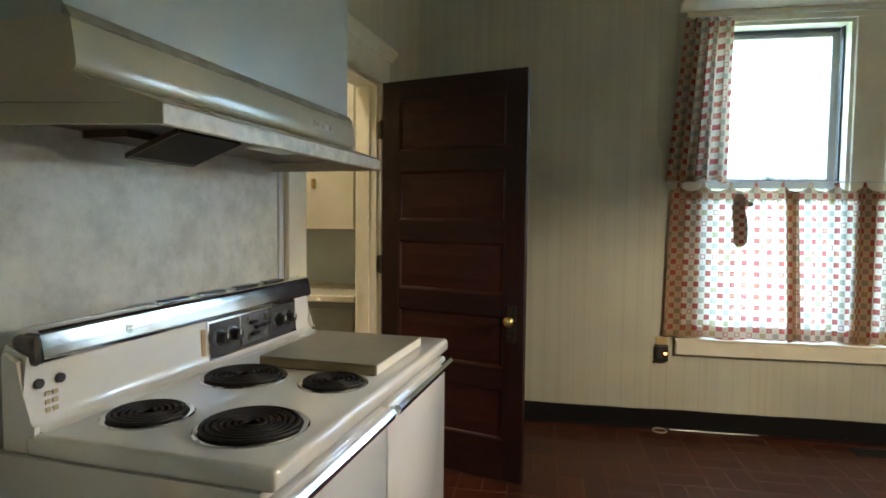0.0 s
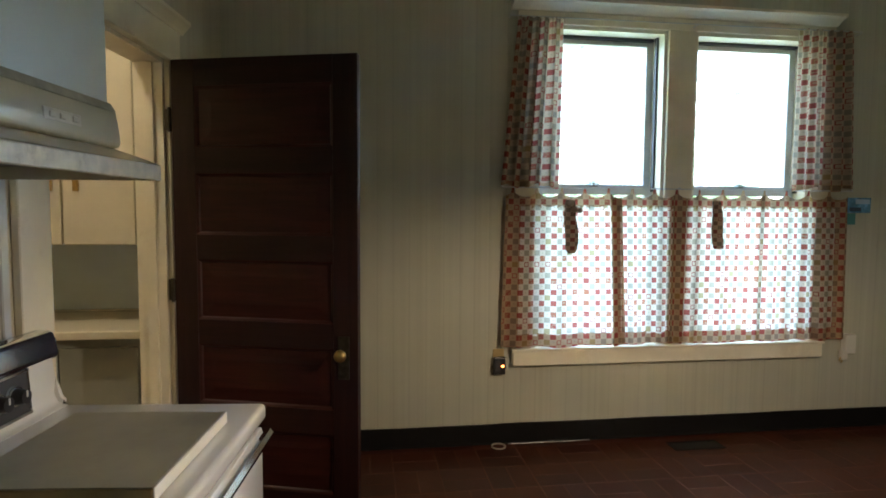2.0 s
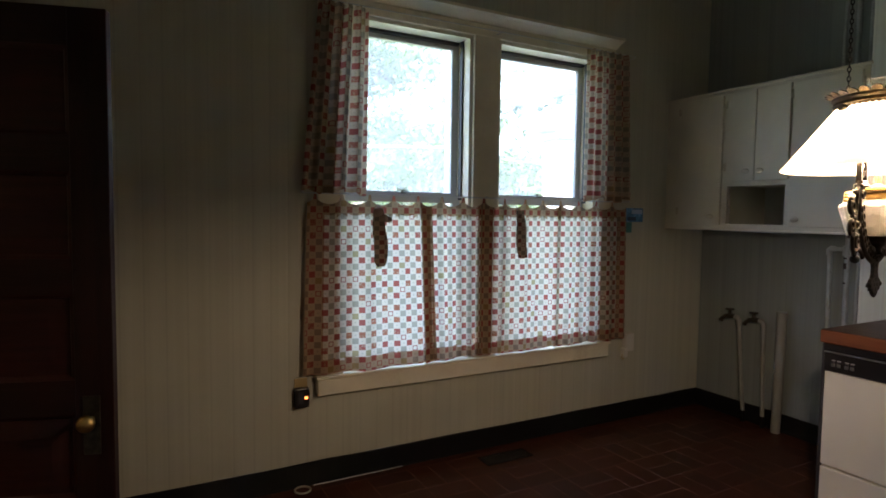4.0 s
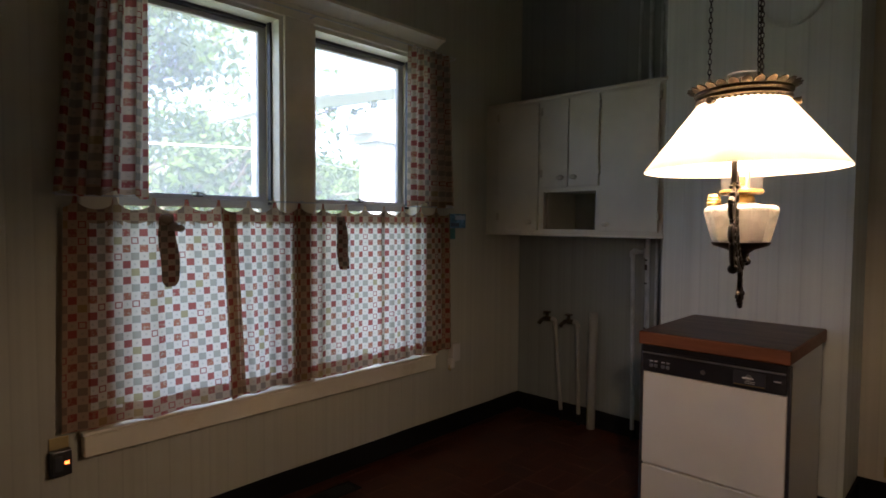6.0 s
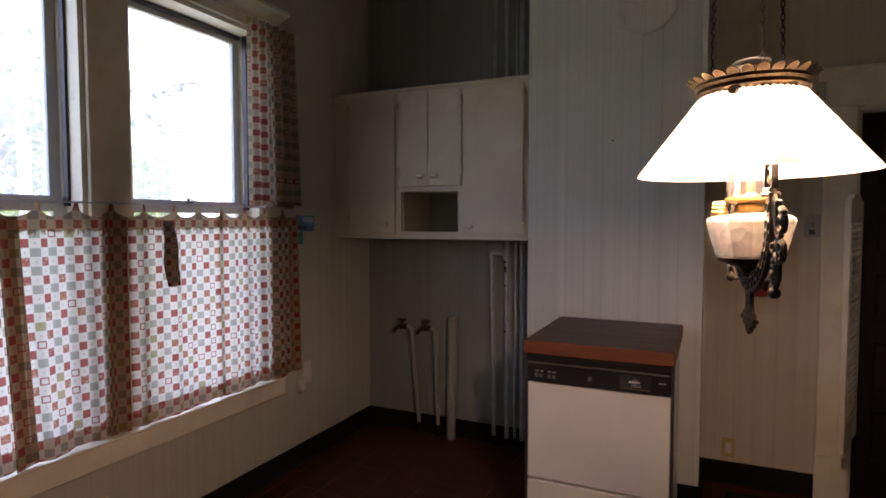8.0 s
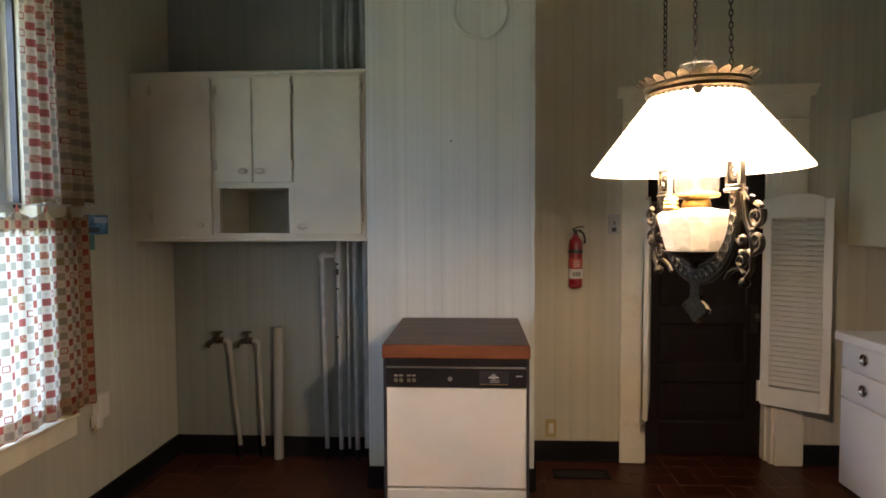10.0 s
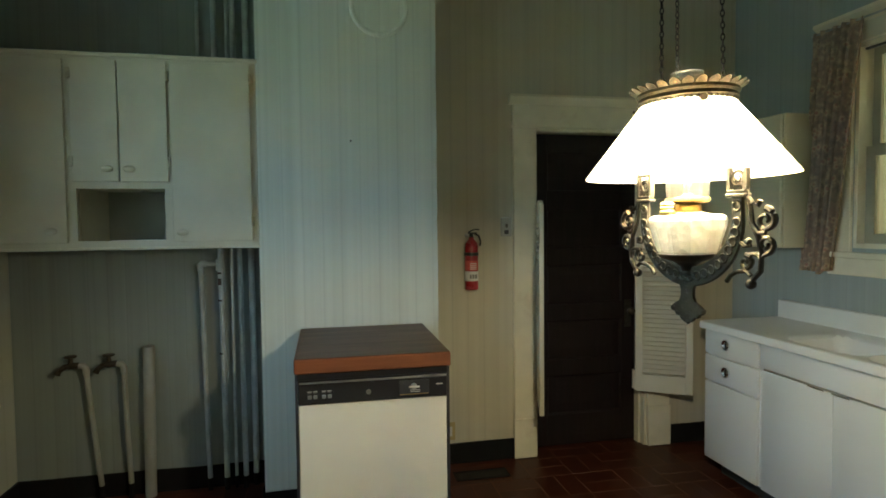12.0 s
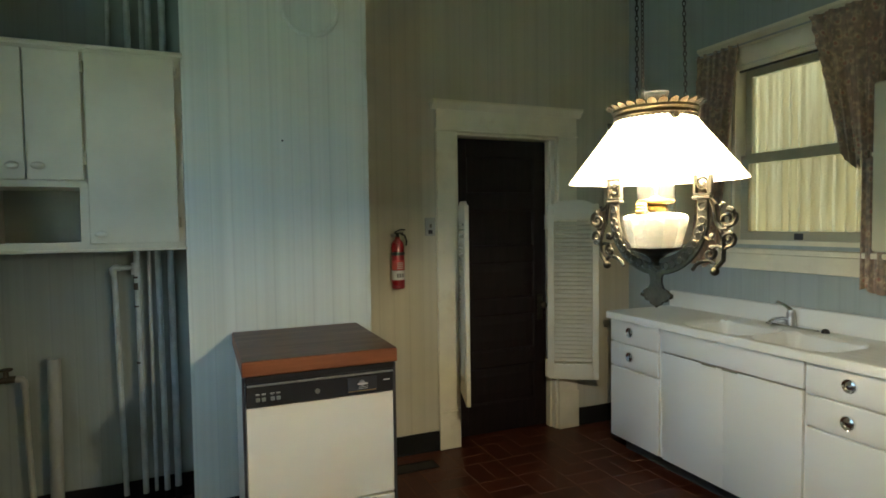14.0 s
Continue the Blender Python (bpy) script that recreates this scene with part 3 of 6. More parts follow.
M["panel_grey"] = plain("dark grey panel enamel", (0.055, 0.055, 0.057), 0.3, vary=0.15)
M["worn_plate"] = plain("worn dark steel plate", (0.20, 0.20, 0.20), 0.35, 0.8, vary=0.2, scale=20)
M["scorch"] = plain("heat-browned enamel", (0.50, 0.38, 0.23), 0.4, vary=0.3, scale=18)
M["print_tan"] = plain("faded tan print", (0.52, 0.46, 0.30), 0.5, vary=0.2)
M["cap_end"] = plain("worn dark metal end cap", (0.16, 0.16, 0.16), 0.35, 0.7, vary=0.3, scale=30)


def build_range():
    st = thing("electric_range", "white enamel electric range with coil burners and chrome trim", "stove", MW @ pose(0.0, -1.545, 0))
    L = 0.57
    zt = 0.885
    top = B(0.115, 0.668, -L + 0.01, L, zt - 0.046, zt, bevel=0.014, seg=3)
    part("cooktop", top, M["enamel"], st, smooth=True)
    part("body", B(0.03, 0.635, -L + 0.012, L - 0.012, 0.09, zt - 0.047), M["enamel"], st)
    part("plinth", B(0.08, 0.58, -L + 0.03, L - 0.03, 0.0, 0.09), M["black"], st)
    guard = prism(bmesh.new(), [(0.05, zt - 0.05), (0.05, 1.035), (0.06, 1.055), (0.112, 1.03), (0.1145, 0.96), (0.117, zt + 0.034), (0.121, zt + 0.020), (0.128, zt + 0.008), (0.138, zt + 0.003), (0.152, zt + 0.0008), (0.152, zt - 0.04)], "y", -L + 0.013, L)
    bmesh.ops.bevel(guard, geom=[e for e in guard.edges if abs(e.verts[0].co.y - e.verts[1].co.y) < 1e-6], offset=0.012, segments=2, affect="EDGES")
    back = part("backguard", guard, M["enamel"], st, smooth=True)
    bar = prism(bmesh.new(), [(0.062, 1.02), (0.062, 1.078)] + [(0.07, 1.083), (0.098, 1.083), (0.108, 1.081), (0.115, 1.076), (0.1175, 1.070), (0.1225, 1.047), (0.1265, 1.029), (0.1265, 1.022), (0.124, 1.016), (0.112, 1.010), (0.1, 1.008)], "y", -L + 0.05, L - 0.004)
    cap = part("chrome_cap", bar, M["chrome"], back, "polished chrome cap", smooth=True)
    part("cap_end", B(0.062, 0.126, -L + 0.030, -L + 0.052, 1.010, 1.072, bevel=0.012, seg=2), M["cap_end"], back)
    part("cap_end", B(0.046, 0.122, L - 0.012, L + 0.006, 1.008, 1.066, bevel=0.01, seg=2), M["chrome"], back)
    # Plain white enamel stands for the chrome emblem's bright reflection.
    part("emblem", cyl(ring(bmesh.new(), (0.1225, -0.30, 1.047), (1, 0, 0.2), 0.0105, 0.0028, 24, 6), (0.118, -0.30, 1.048), (0.1235, -0.30, 1.0468), 0.006), M["enamel"], back, smooth=True)
    for s in (-0.18, -0.02, 0.14, 0.3):
        vent = part("vent", B(0.066, 0.098, s, s + 0.125, 1.0825, 1.089, bevel=0.002), M["chrome"], back, "raised chrome oven vent")
        part("vent_slot", B(0.074, 0.099, s + 0.012, s + 0.113, 1.0845, 1.0905, bevel=0.001), M["black"], vent)
    P0, P1 = -0.012, 0.455
    panel = part("control_panel", prism(bmesh.new(), [(0.1, 0.905), (0.1215, 0.905), (0.1165, 1.008), (0.09, 1.008)], "y", P0, P1), M["panel_grey"], back, "dark grey control panel")
    rim = bmesh.new()
    prism(rim, [(0.108, 0.899), (0.1255, 0.899), (0.125, 0.906), (0.108, 0.906)], "y", P0 - 0.006, P1 + 0.006)
    prism(rim, [(0.096, 1.004), (0.1195, 1.004), (0.1185, 1.011), (0.096, 1.011)], "y", P0 - 0.006, P1 + 0.006)
    for e in (P0 - 0.006, P1 - 0.001, P0 + 0.142, P0 + 0.305):
        prism(rim, [(0.1, 0.906), (0.1245, 0.906), (0.119, 1.004), (0.09, 1.004)], "y", e, e + 0.006)
    part("panel_frame", rim, M["chrome"], panel)
    part("centre_plate", prism(bmesh.new(), [(0.1, 0.912), (0.1228, 0.912), (0.1180, 1.0), (0.09, 1.0)], "y", P0 + 0.150, P0 + 0.300), M["worn_plate"], panel, "brushed steel switch plate")
    for s, z in ((0.03, 0.957), (0.092, 0.957), (0.345, 0.957), (0.405, 0.957)):
        kn = cyl(bmesh.new(), (0.115, s, z), (0.128, s, z), 0.027, 0.024, 24)
        knob = part("knob", kn, M["chrome"], panel, "chrome-skirted black knob", smooth=True)
        part("knob_cap", cyl(bmesh.new(), (0.128, s, z), (0.150, s, z), 0.0195, 0.017, 24), M["black"], knob, smooth=True)
        part("knob_pointer", B(0.150, 0.152, s - 0.002, s + 0.002, z, z + 0.015), M["label_white"], knob)
    for s, z in ((0.175, 0.982), (0.175, 0.932), (0.262, 0.982), (0.262, 0.932)):
        part("indicator", cyl(bmesh.new(), (0.115, s, z), (0.1255, s, z), 0.013, 0.011, 16), M["chrome"], panel, smooth=True)
    for s, z, w in ((0.195, 0.975, 0.016), (0.225, 0.957, 0.019), (0.205, 0.938, 0.017), (0.262, 0.957, 0.015)):
        part("push_button", B(0.115, 0.134, s - w, s + w, z - 0.006, z + 0.006, bevel=0.003), M["black"], panel)
    part("browned_edge", B(0.1125, 0.1185, P0 - 0.030, P0 - 0.012, 0.915, 0.992, bevel=0.002), M["scorch"], back, "heat-browned trim strip")
    for s in (-0.525, -0.478):
        part("outlet_jack", cyl(bmesh.new(), (0.110, s, 0.975), (0.1205, s, 0.975), 0.010), M["storm"], back)
    for k in range(6):
        part("printed_bar", B(0.1165, 0.1195, -0.513 + 0.016 * (k % 2), -0.503 + 0.018 * (k % 2), 0.912 + 0.017 * (k // 2), 0.921 + 0.017 * (k // 2)), M["print_tan"], back)
    for x, s, r, t in ((0.265, -0.40, 0.086, 5), (0.514, -0.396, 0.108, 7), (0.283, -0.085, 0.104, 7), (0.532, -0.067, 0.083, 5)):
        pan = lathe(bmesh.new(), [(0.0, zt + 0.0015), (r * 0.9, zt + 0.0015), (r, zt + 0.005), (r + 0.004, zt + 0.005), (r + 0.007, zt + 0.002), (r + 0.007, zt + 0.0005)], x, s)
        burner = part("burner_ring", pan, M["chrome"], st, "chrome drip ring", smooth=True)
        part("drip_bowl", lathe(bmesh.new(), [(0.0, zt + 0.0025), (r * 0.97, zt + 0.003)], x, s), M["coil"], burner)
        part("coil", coil(bmesh.new(), x, s, zt + 0.009, r - 0.004, t), M["coil"], burner, "black spiral heating coil", smooth=True)
    for a, b in ((-L + 0.02, -0.018), (-0.006, L - 0.014)):
        d = part("oven_door", B(0.637, 0.66, a, b, 0.26, zt - 0.062, bevel=0.006, seg=2), M["enamel"], st, smooth=True)
        h = prism(bmesh.new(), [(0.661, 0.795), (0.661, 0.815), (0.684, 0.822), (0.692, 0.812), (0.686, 0.795)], "y", a + 0.012, b - 0.012)
        part("handle", h, M["chrome"], d, "long chrome handle", smooth=True)
        part("drawer", B(0.637, 0.658, a, b, 0.095, 0.25, bevel=0.006, seg=2), M["enamel"], st, smooth=True)


build_range()
cb = thing("cutting_board", "worn beige cutting board lying on the range top", "cutting board", MW)
part("board", B(0.255, 0.612, -1.52, -1.132, 0.8855, 0.913, bevel=0.003), M["board_edge"], cb)
part("face", B(0.256, 0.611, -1.519, -1.133, 0.9125, 0.9155, bevel=0.001), M["board"], cb)
# Pale strip puts the brightness of the facing edge into colour.
part("edge_strip", B(0.6118, 0.6145, -1.519, -1.133, 0.888, 0.9145, bevel=0.001), M["panel_cream"], cb, "lighter strip for the brightly lit edge")


def build_hood():
    h = thing("range_hood", "grease-stained cream enamel range hood", "range hood", MW)
    a, b = -2.165, -1.035
    body = prism(bmesh.new(), [(0.003, 1.515), (0.428, 1.512), (0.40, 1.524), (0.316, 1.553), (0.326, 1.5555), (0.3305, 1.560), (0.3325, 1.568), (0.3300, 1.590), (0.3265, 1.615), (0.3220, 1.639), (0.316, 1.646), (0.303, 1.648), (0.003, 1.648)], "y", a, b)
    for v in body.verts:
        if v.co.y < -2 and v.co.x > 0.35:
            v.co.y = -2.08
    part("body", body, M["hood"], h, smooth=True)
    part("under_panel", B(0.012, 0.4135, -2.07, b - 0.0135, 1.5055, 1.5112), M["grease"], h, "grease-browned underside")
    part("rim", B(0.415, 0.43, -2.08, b, 1.474, 1.5115, bevel=0.002), M["hood_rim"], h, "stained front lip")
    part("rim", prism(bmesh.new(), [(0.4295, -2.081), (0.003, -2.1655), (0.003, -2.153), (0.4145, -2.071)], "z", 1.474, 1.5115), M["hood"], h)
    part("rim", B(0.003, 0.4145, b - 0.012, b, 1.474, 1.5115), M["hood"], h)
    slope = prism(bmesh.new(), [(0.15, 1.442), (0.29, 1.494), (0.29, 1.502), (0.15, 1.450)], "y", -1.866, -1.655)
    part("filter", slope, M["filter"], h, "greasy black mesh filter")
    part("filter_frame", prism(bmesh.new(), [(0.145, 1.438), (0.155, 1.441), (0.155, 1.451), (0.145, 1.449)], "y", -1.873, -1.648), M["filter_frame"], h)
    part("filter_frame", prism(bmesh.new(), [(0.15, 1.440), (0.29, 1.492), (0.29, 1.504), (0.15, 1.452)], "y", -1.654, -1.647), M["filter_frame"], h)
    part("filter_frame", prism(bmesh.new(), [(0.15, 1.440), (0.29, 1.492), (0.29, 1.504), (0.15, 1.452)], "y", -1.874, -1.867), M["filter_frame"], h)
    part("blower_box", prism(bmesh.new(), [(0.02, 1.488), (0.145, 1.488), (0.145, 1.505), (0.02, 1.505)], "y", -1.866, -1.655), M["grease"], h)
    part("light_lens", B(0.26, 0.40, -1.58, -1.42, 1.492, 1.505, bevel=0.004), M["white_plastic"], h)
    part("seam", prism(bmesh.new(), [(0.304, 1.649), (0.318, 1.640), (0.323, 1.643), (0.31, 1.664), (0.304, 1.666)], "y", a, b), M["hood_seam"], h)
    part("switch_plate", B(0.322, 0.3315, -1.33, -1.20, 1.582, 1.608, bevel=0.002), M["hood_rim"], h)
    for s in (-1.315, -1.28, -1.235):
        part("switch", B(0.331, 0.335, s, s + 0.02, 1.589, 1.602, bevel=0.002), M["hood_rim"], h)


M["filter_frame"] = plain("greasy steel frame", (0.10, 0.09, 0.08), 0.4, 0.6, vary=0.3, scale=20)
M["hood"] = plain("greasy cream enamel", (0.60, 0.545, 0.40), 0.22, vary=0.08, scale=4, bump=0.01, coat=0.3, stain=(0.54, 0.45, 0.29))
M["hood_seam"] = plain("grimy seam filler", (0.36, 0.33, 0.25), 0.6, vary=0.3, scale=14, bump=0.3)
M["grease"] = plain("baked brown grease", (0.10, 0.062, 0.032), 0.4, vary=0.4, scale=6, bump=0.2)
M["hood_rim"] = plain("worn cream enamel lip", (0.64, 0.57, 0.44), 0.35, vary=0.22, scale=26, bump=0.1, stain=(0.15, 0.08, 0.035))
build_hood()
M["soffit"] = plain("pale glossy soffit paint", (0.50, 0.53, 0.49), 0.3, vary=0.05, scale=3, bump=0.01)
solid("hood_soffit", B(0.0, 0.302, -2.16, -1.035, 1.6495, TOP), M["soffit"], "pale painted box above the range hood", "soffit", m=MW)


# ---- doors ----
def panel_door(name, width, height, m, label, mat_stile, mat_rail, panels=5, thick=0.036, knob_side=1, knob_z=0.86):
    """Five stacked panels. Local x along the door from the hinge, y through it, z up."""
    d = thing(name, label, "door", m, kind="structure")
    st, bot, toprail = 0.105, 0.20, 0.11
    part("stile", B(0, st, -thick / 2, thick / 2, 0, height, bevel=0.002), M[mat_stile], d)
    part("stile", B(width - st, width, -thick / 2, thick / 2, 0, height, bevel=0.002), M[mat_stile], d)
    rail = 0.105
    ph = (height - bot - toprail - rail * (panels - 1)) / panels
    z = 0.0
    for i in range(panels + 1):
        h = bot if i == 0 else toprail if i == panels else rail
        part("rail", B(st, width - st, -thick / 2 + 0.001, thick / 2 - 0.001, z, z + h), M[mat_rail], d)
        z += h
        if i < panels:
            bm = bmesh.new()
            g = thick / 2
            outer = [(st, z), (width - st, z), (width - st, z + ph), (st, z + ph)]
            prof = [(0.0, g - 0.002), (0.008, g - 0.006), (0.014, g - 0.013), (0.05, g - 0.011), (0.07, g - 0.009)]
            for sgn in (-1, 1):
                rings = []
                for off, yy in prof:
                    rings.append([bm.verts.new((x + off * (1 if x < width / 2 else -1), sgn * yy, q + off * (1 if q < z + ph / 2 else -1))) for x, q in outer])
                for a, b in zip(rings, rings[1:]):
                    for k in range(4):
                        bm.faces.new((a[k], a[(k + 1) % 4], b[(k + 1) % 4], b[k]))
                bm.faces.new(rings[-1])
            part("panel", bm, M["door_panel"] if mat_rail == "door_rail" else M[mat_rail], d)
            z += ph
    kx = width - 0.06
    for sgn in (-1, 1):
        part("escutcheon", B(kx - 0.024, kx + 0.024, sgn * thick / 2, sgn * (thick / 2 + 0.004), knob_z - 0.11, knob_z + 0.07, bevel=0.0015), M["iron"], d, "dark metal lock plate")
        k = cyl(bmesh.new(), (kx, sgn * thick / 2, knob_z), (kx, sgn * (thick / 2 + 0.04), knob_z), 0.009)
        bmesh.ops.create_uvsphere(k, u_segments=20, v_segments=12, radius=0.026, matrix=Matrix.Translation((kx, sgn * (thick / 2 + 0.05), knob_z)) @ Matrix.Diagonal((1, 0.75, 1, 1)))
        part("door_knob", k, M["brass"] if mat_stile == "door" else M["tap"], d, "old metal door knob", smooth=True)
    return d


hinge = Vector((-0.49, 3.262, 0.012))
free = Vector((0.285, 3.025, 0.012))
ang = math.degrees(math.atan2(free.y - hinge.y, free.x - hinge.x))
pd = panel_door("door_1", (free - hinge).length, 2.012, pose(*hinge, 0, 0, ang), "open dark red-brown wooden door with five panels", "door", "door_rail", knob_z=0.805)
for z in (0.25, 1.0, 1.72):
    part("door_hinge", cyl(B(-0.03, 0.0, -0.016, -0.012, z, z + 0.09), (-0.006, -0.022, z - 0.005), (-0.006, -0.022, z + 0.095), 0.007), M["iron"], pd)
panel_door("door_2", 0.735, 2.02, pose(EX + 0.12, 1.078, 0.01, 0, 0, -90), "closed nearly black panelled door in the cased doorway", "door_dark", "door_dark", knob_z=0.87)


def louvre_leaf(m, label, w=0.37):
    """A cafe door leaf: stiles, shaped top rail, bottom rail, slats. Local x from the hinge."""
    d = thing("louvred_swing_door", label, "door", m, "pair of louvred swing doors")
    z0, z1, t = 0.105, 1.31, 0.026
    part("stile", B(0, 0.045, -t / 2, t / 2, z0, z1, bevel=0.003), M["white_paint"], d)
    part("stile", B(w - 0.045, w, -t / 2, t / 2, z0, z1, bevel=0.003), M["white_paint"], d)
    part("bottom_rail", B(0.045, w - 0.045, -t / 2 + 0.002, t / 2 - 0.002, z0, 0.215), M["white_paint"], d)
    top = prism(bmesh.new(), [(0.045, 1.20), (w - 0.045, 1.20), (w - 0.045, 1.315), (w - 0.10, 1.335), (0.19, 1.338), (0.10, 1.335), (0.045, 1.315)], "y", -t / 2 + 0.002, t / 2 - 0.002)
    part("top_rail", top, M["white_paint"], d)
    n = 33
    first = None
    for i in range(n):
        z = 0.222 + (1.192 - 0.222) * (i + 0.5) / n
        mm = Matrix.Translation((w / 2, 0, z)) @ Euler((radians(34), 0, 0)).to_matrix().to_4x4()
        if first is None:
            first = part("slat", B(-(w - 0.09) / 2, (w - 0.09) / 2, -0.017, 0.017, -0.0025, 0.0025), M["white_paint"], d)
            first.matrix_basis = mm
        else:
            again(first, d, mm)
    part("pivot_hinge", cyl(bmesh.new(), (-0.008, 0, 0.12), (-0.008, 0, 0.24), 0.011), M["white_paint"], d)
    part("pivot_hinge", cyl(bmesh.new(), (-0.008, 0, 1.14), (-0.008, 0, 1.24), 0.011), M["white_paint"], d)
    return d


def leaf_pose(h, f):
    return pose(h[0], h[1], h[2], 0, 0, math.degrees(math.atan2(f[1] - h[1], f[0] - h[0])))


louvre_leaf(leaf_pose((4.21, 1.066, 0.262), (3.87, 1.177)), "white louvred swing door leaf standing open at the doorway")
louvre_leaf(leaf_pose((4.165, 0.425, 0.275), (3.985, 0.145)), "white louvred swing door leaf folded back by the sink", 0.345)


# ---- wall cabinet with open niche ----
def build_wall_cabinet():
    c = thing("wall_cabinet", "old white painted wall cabinet with four doors and an open niche", "cabinet", pose(0, 0, 0))
    x0, x1, y0, y1, z0, z1 = 3.80, EX - 0.001, 2.693, NY - 0.002, 1.372, 2.262
    bm = bmesh.new()
    box(bm, x0, x1, y0, y0 + 0.018, z0, z1)
    box(bm, x0, x1, y1 - 0.018, y1, z0, z1)
    box(bm, x0, x1, y0 + 0.018, y1 - 0.018, z0, z0 + 0.02)
    box(bm, x0, x1, y0 + 0.018, y1 - 0.018, z1 - 0.02, z1)
    box(bm, x0 + 0.02, x1, y0 + 0.018, y1 - 0.018, 1.655, 1.673)
    box(bm, x0 + 0.02, x1, 3.10, 3.118, z0 + 0.02, 1.655)
    box(bm, x0 + 0.02, x1, 3.502, 3.52, z0 + 0.02, 1.655)
    part("carcass", bm, M["white_paint"], c)
    bm = bmesh.new()
    for a, b, q, w in ((y0, 2.74, z0, z1), (3.07, 3.118, z0, z1), (3.502, 3.555, z0, z1), (3.86, y1, z0, z1)):
        box(bm, x0 - 0.018, x0 - 0.001, a, b, q, w)
    for a, b in ((2.74, 3.07), (3.118, 3.502), (3.555, 3.86)):
        box(bm, x0 - 0.018, x0 - 0.001, a, b, z0, 1.405)
        box(bm, x0 - 0.018, x0 - 0.001, a, b, 2.235, z1)
    box(bm, x0 - 0.018, x0 - 0.001, 3.118, 3.502, 1.65, 1.685)
    part("face_frame", bm, M["white_paint"], c)
    part("top_cap", B(x0 - 0.03, x1, y0 - 0.012, y1, z1, z1 + 0.018, bevel=0.003), M["white_paint"], c)
    part("back_panel", B(x1 - 0.008, x1, 3.118, 3.502, z0 + 0.02, 1.655), M["pantry_low"], c)
    part("bottom_strip", B(x0 - 0.024, x0 - 0.001, y0 - 0.008, y1, z0 - 0.012, z0 - 0.0005, bevel=0.002), M["white_paint"], c)
    for a, b, q, w, ks, kz, hs in ((3.54, 3.875, 1.395, 2.245, 3.60, 1.452, 3.868), (3.312, 3.515, 1.680, 2.245, 3.355, 1.74, 3.508), (3.095, 3.307, 1.680, 2.245, 3.262, 1.74, 3.101), (2.718, 3.082, 1.395, 2.245, 3.035, 1.44, 2.726)):
        d = part("door", B(x0 - 0.036, x0 - 0.0185, a, b, q, w, bevel=0.004, seg=2), M["white_paint"], c)
        k = cyl(bmesh.new(), (x0 - 0.036, ks, kz), (x0 - 0.05, ks, kz), 0.008)
        bmesh.ops.create_uvsphere(k, u_segments=14, v_segments=8, radius=0.017, matrix=Matrix.Translation((x0 - 0.055, ks, kz)) @ Matrix.Diagonal((0.65, 1.6, 0.95, 1)))
        part("knob", k, M["white_paint"], d, smooth=True)
        for hz in (q + 0.07, w - 0.09):
            side = 1 if hs > (a + b) / 2 else -1
            part("hinge", B(x0 - 0.04, x0 - 0.0185, hs - 0.004, hs + 0.018 * side, hz, hz + 0.05, bevel=0.003), M["hinge"], d)


M["hinge"] = plain("painted-over hinge", (0.56, 0.50, 0.36), 0.4, 0.3, vary=0.3, scale=40)
build_wall_cabinet()


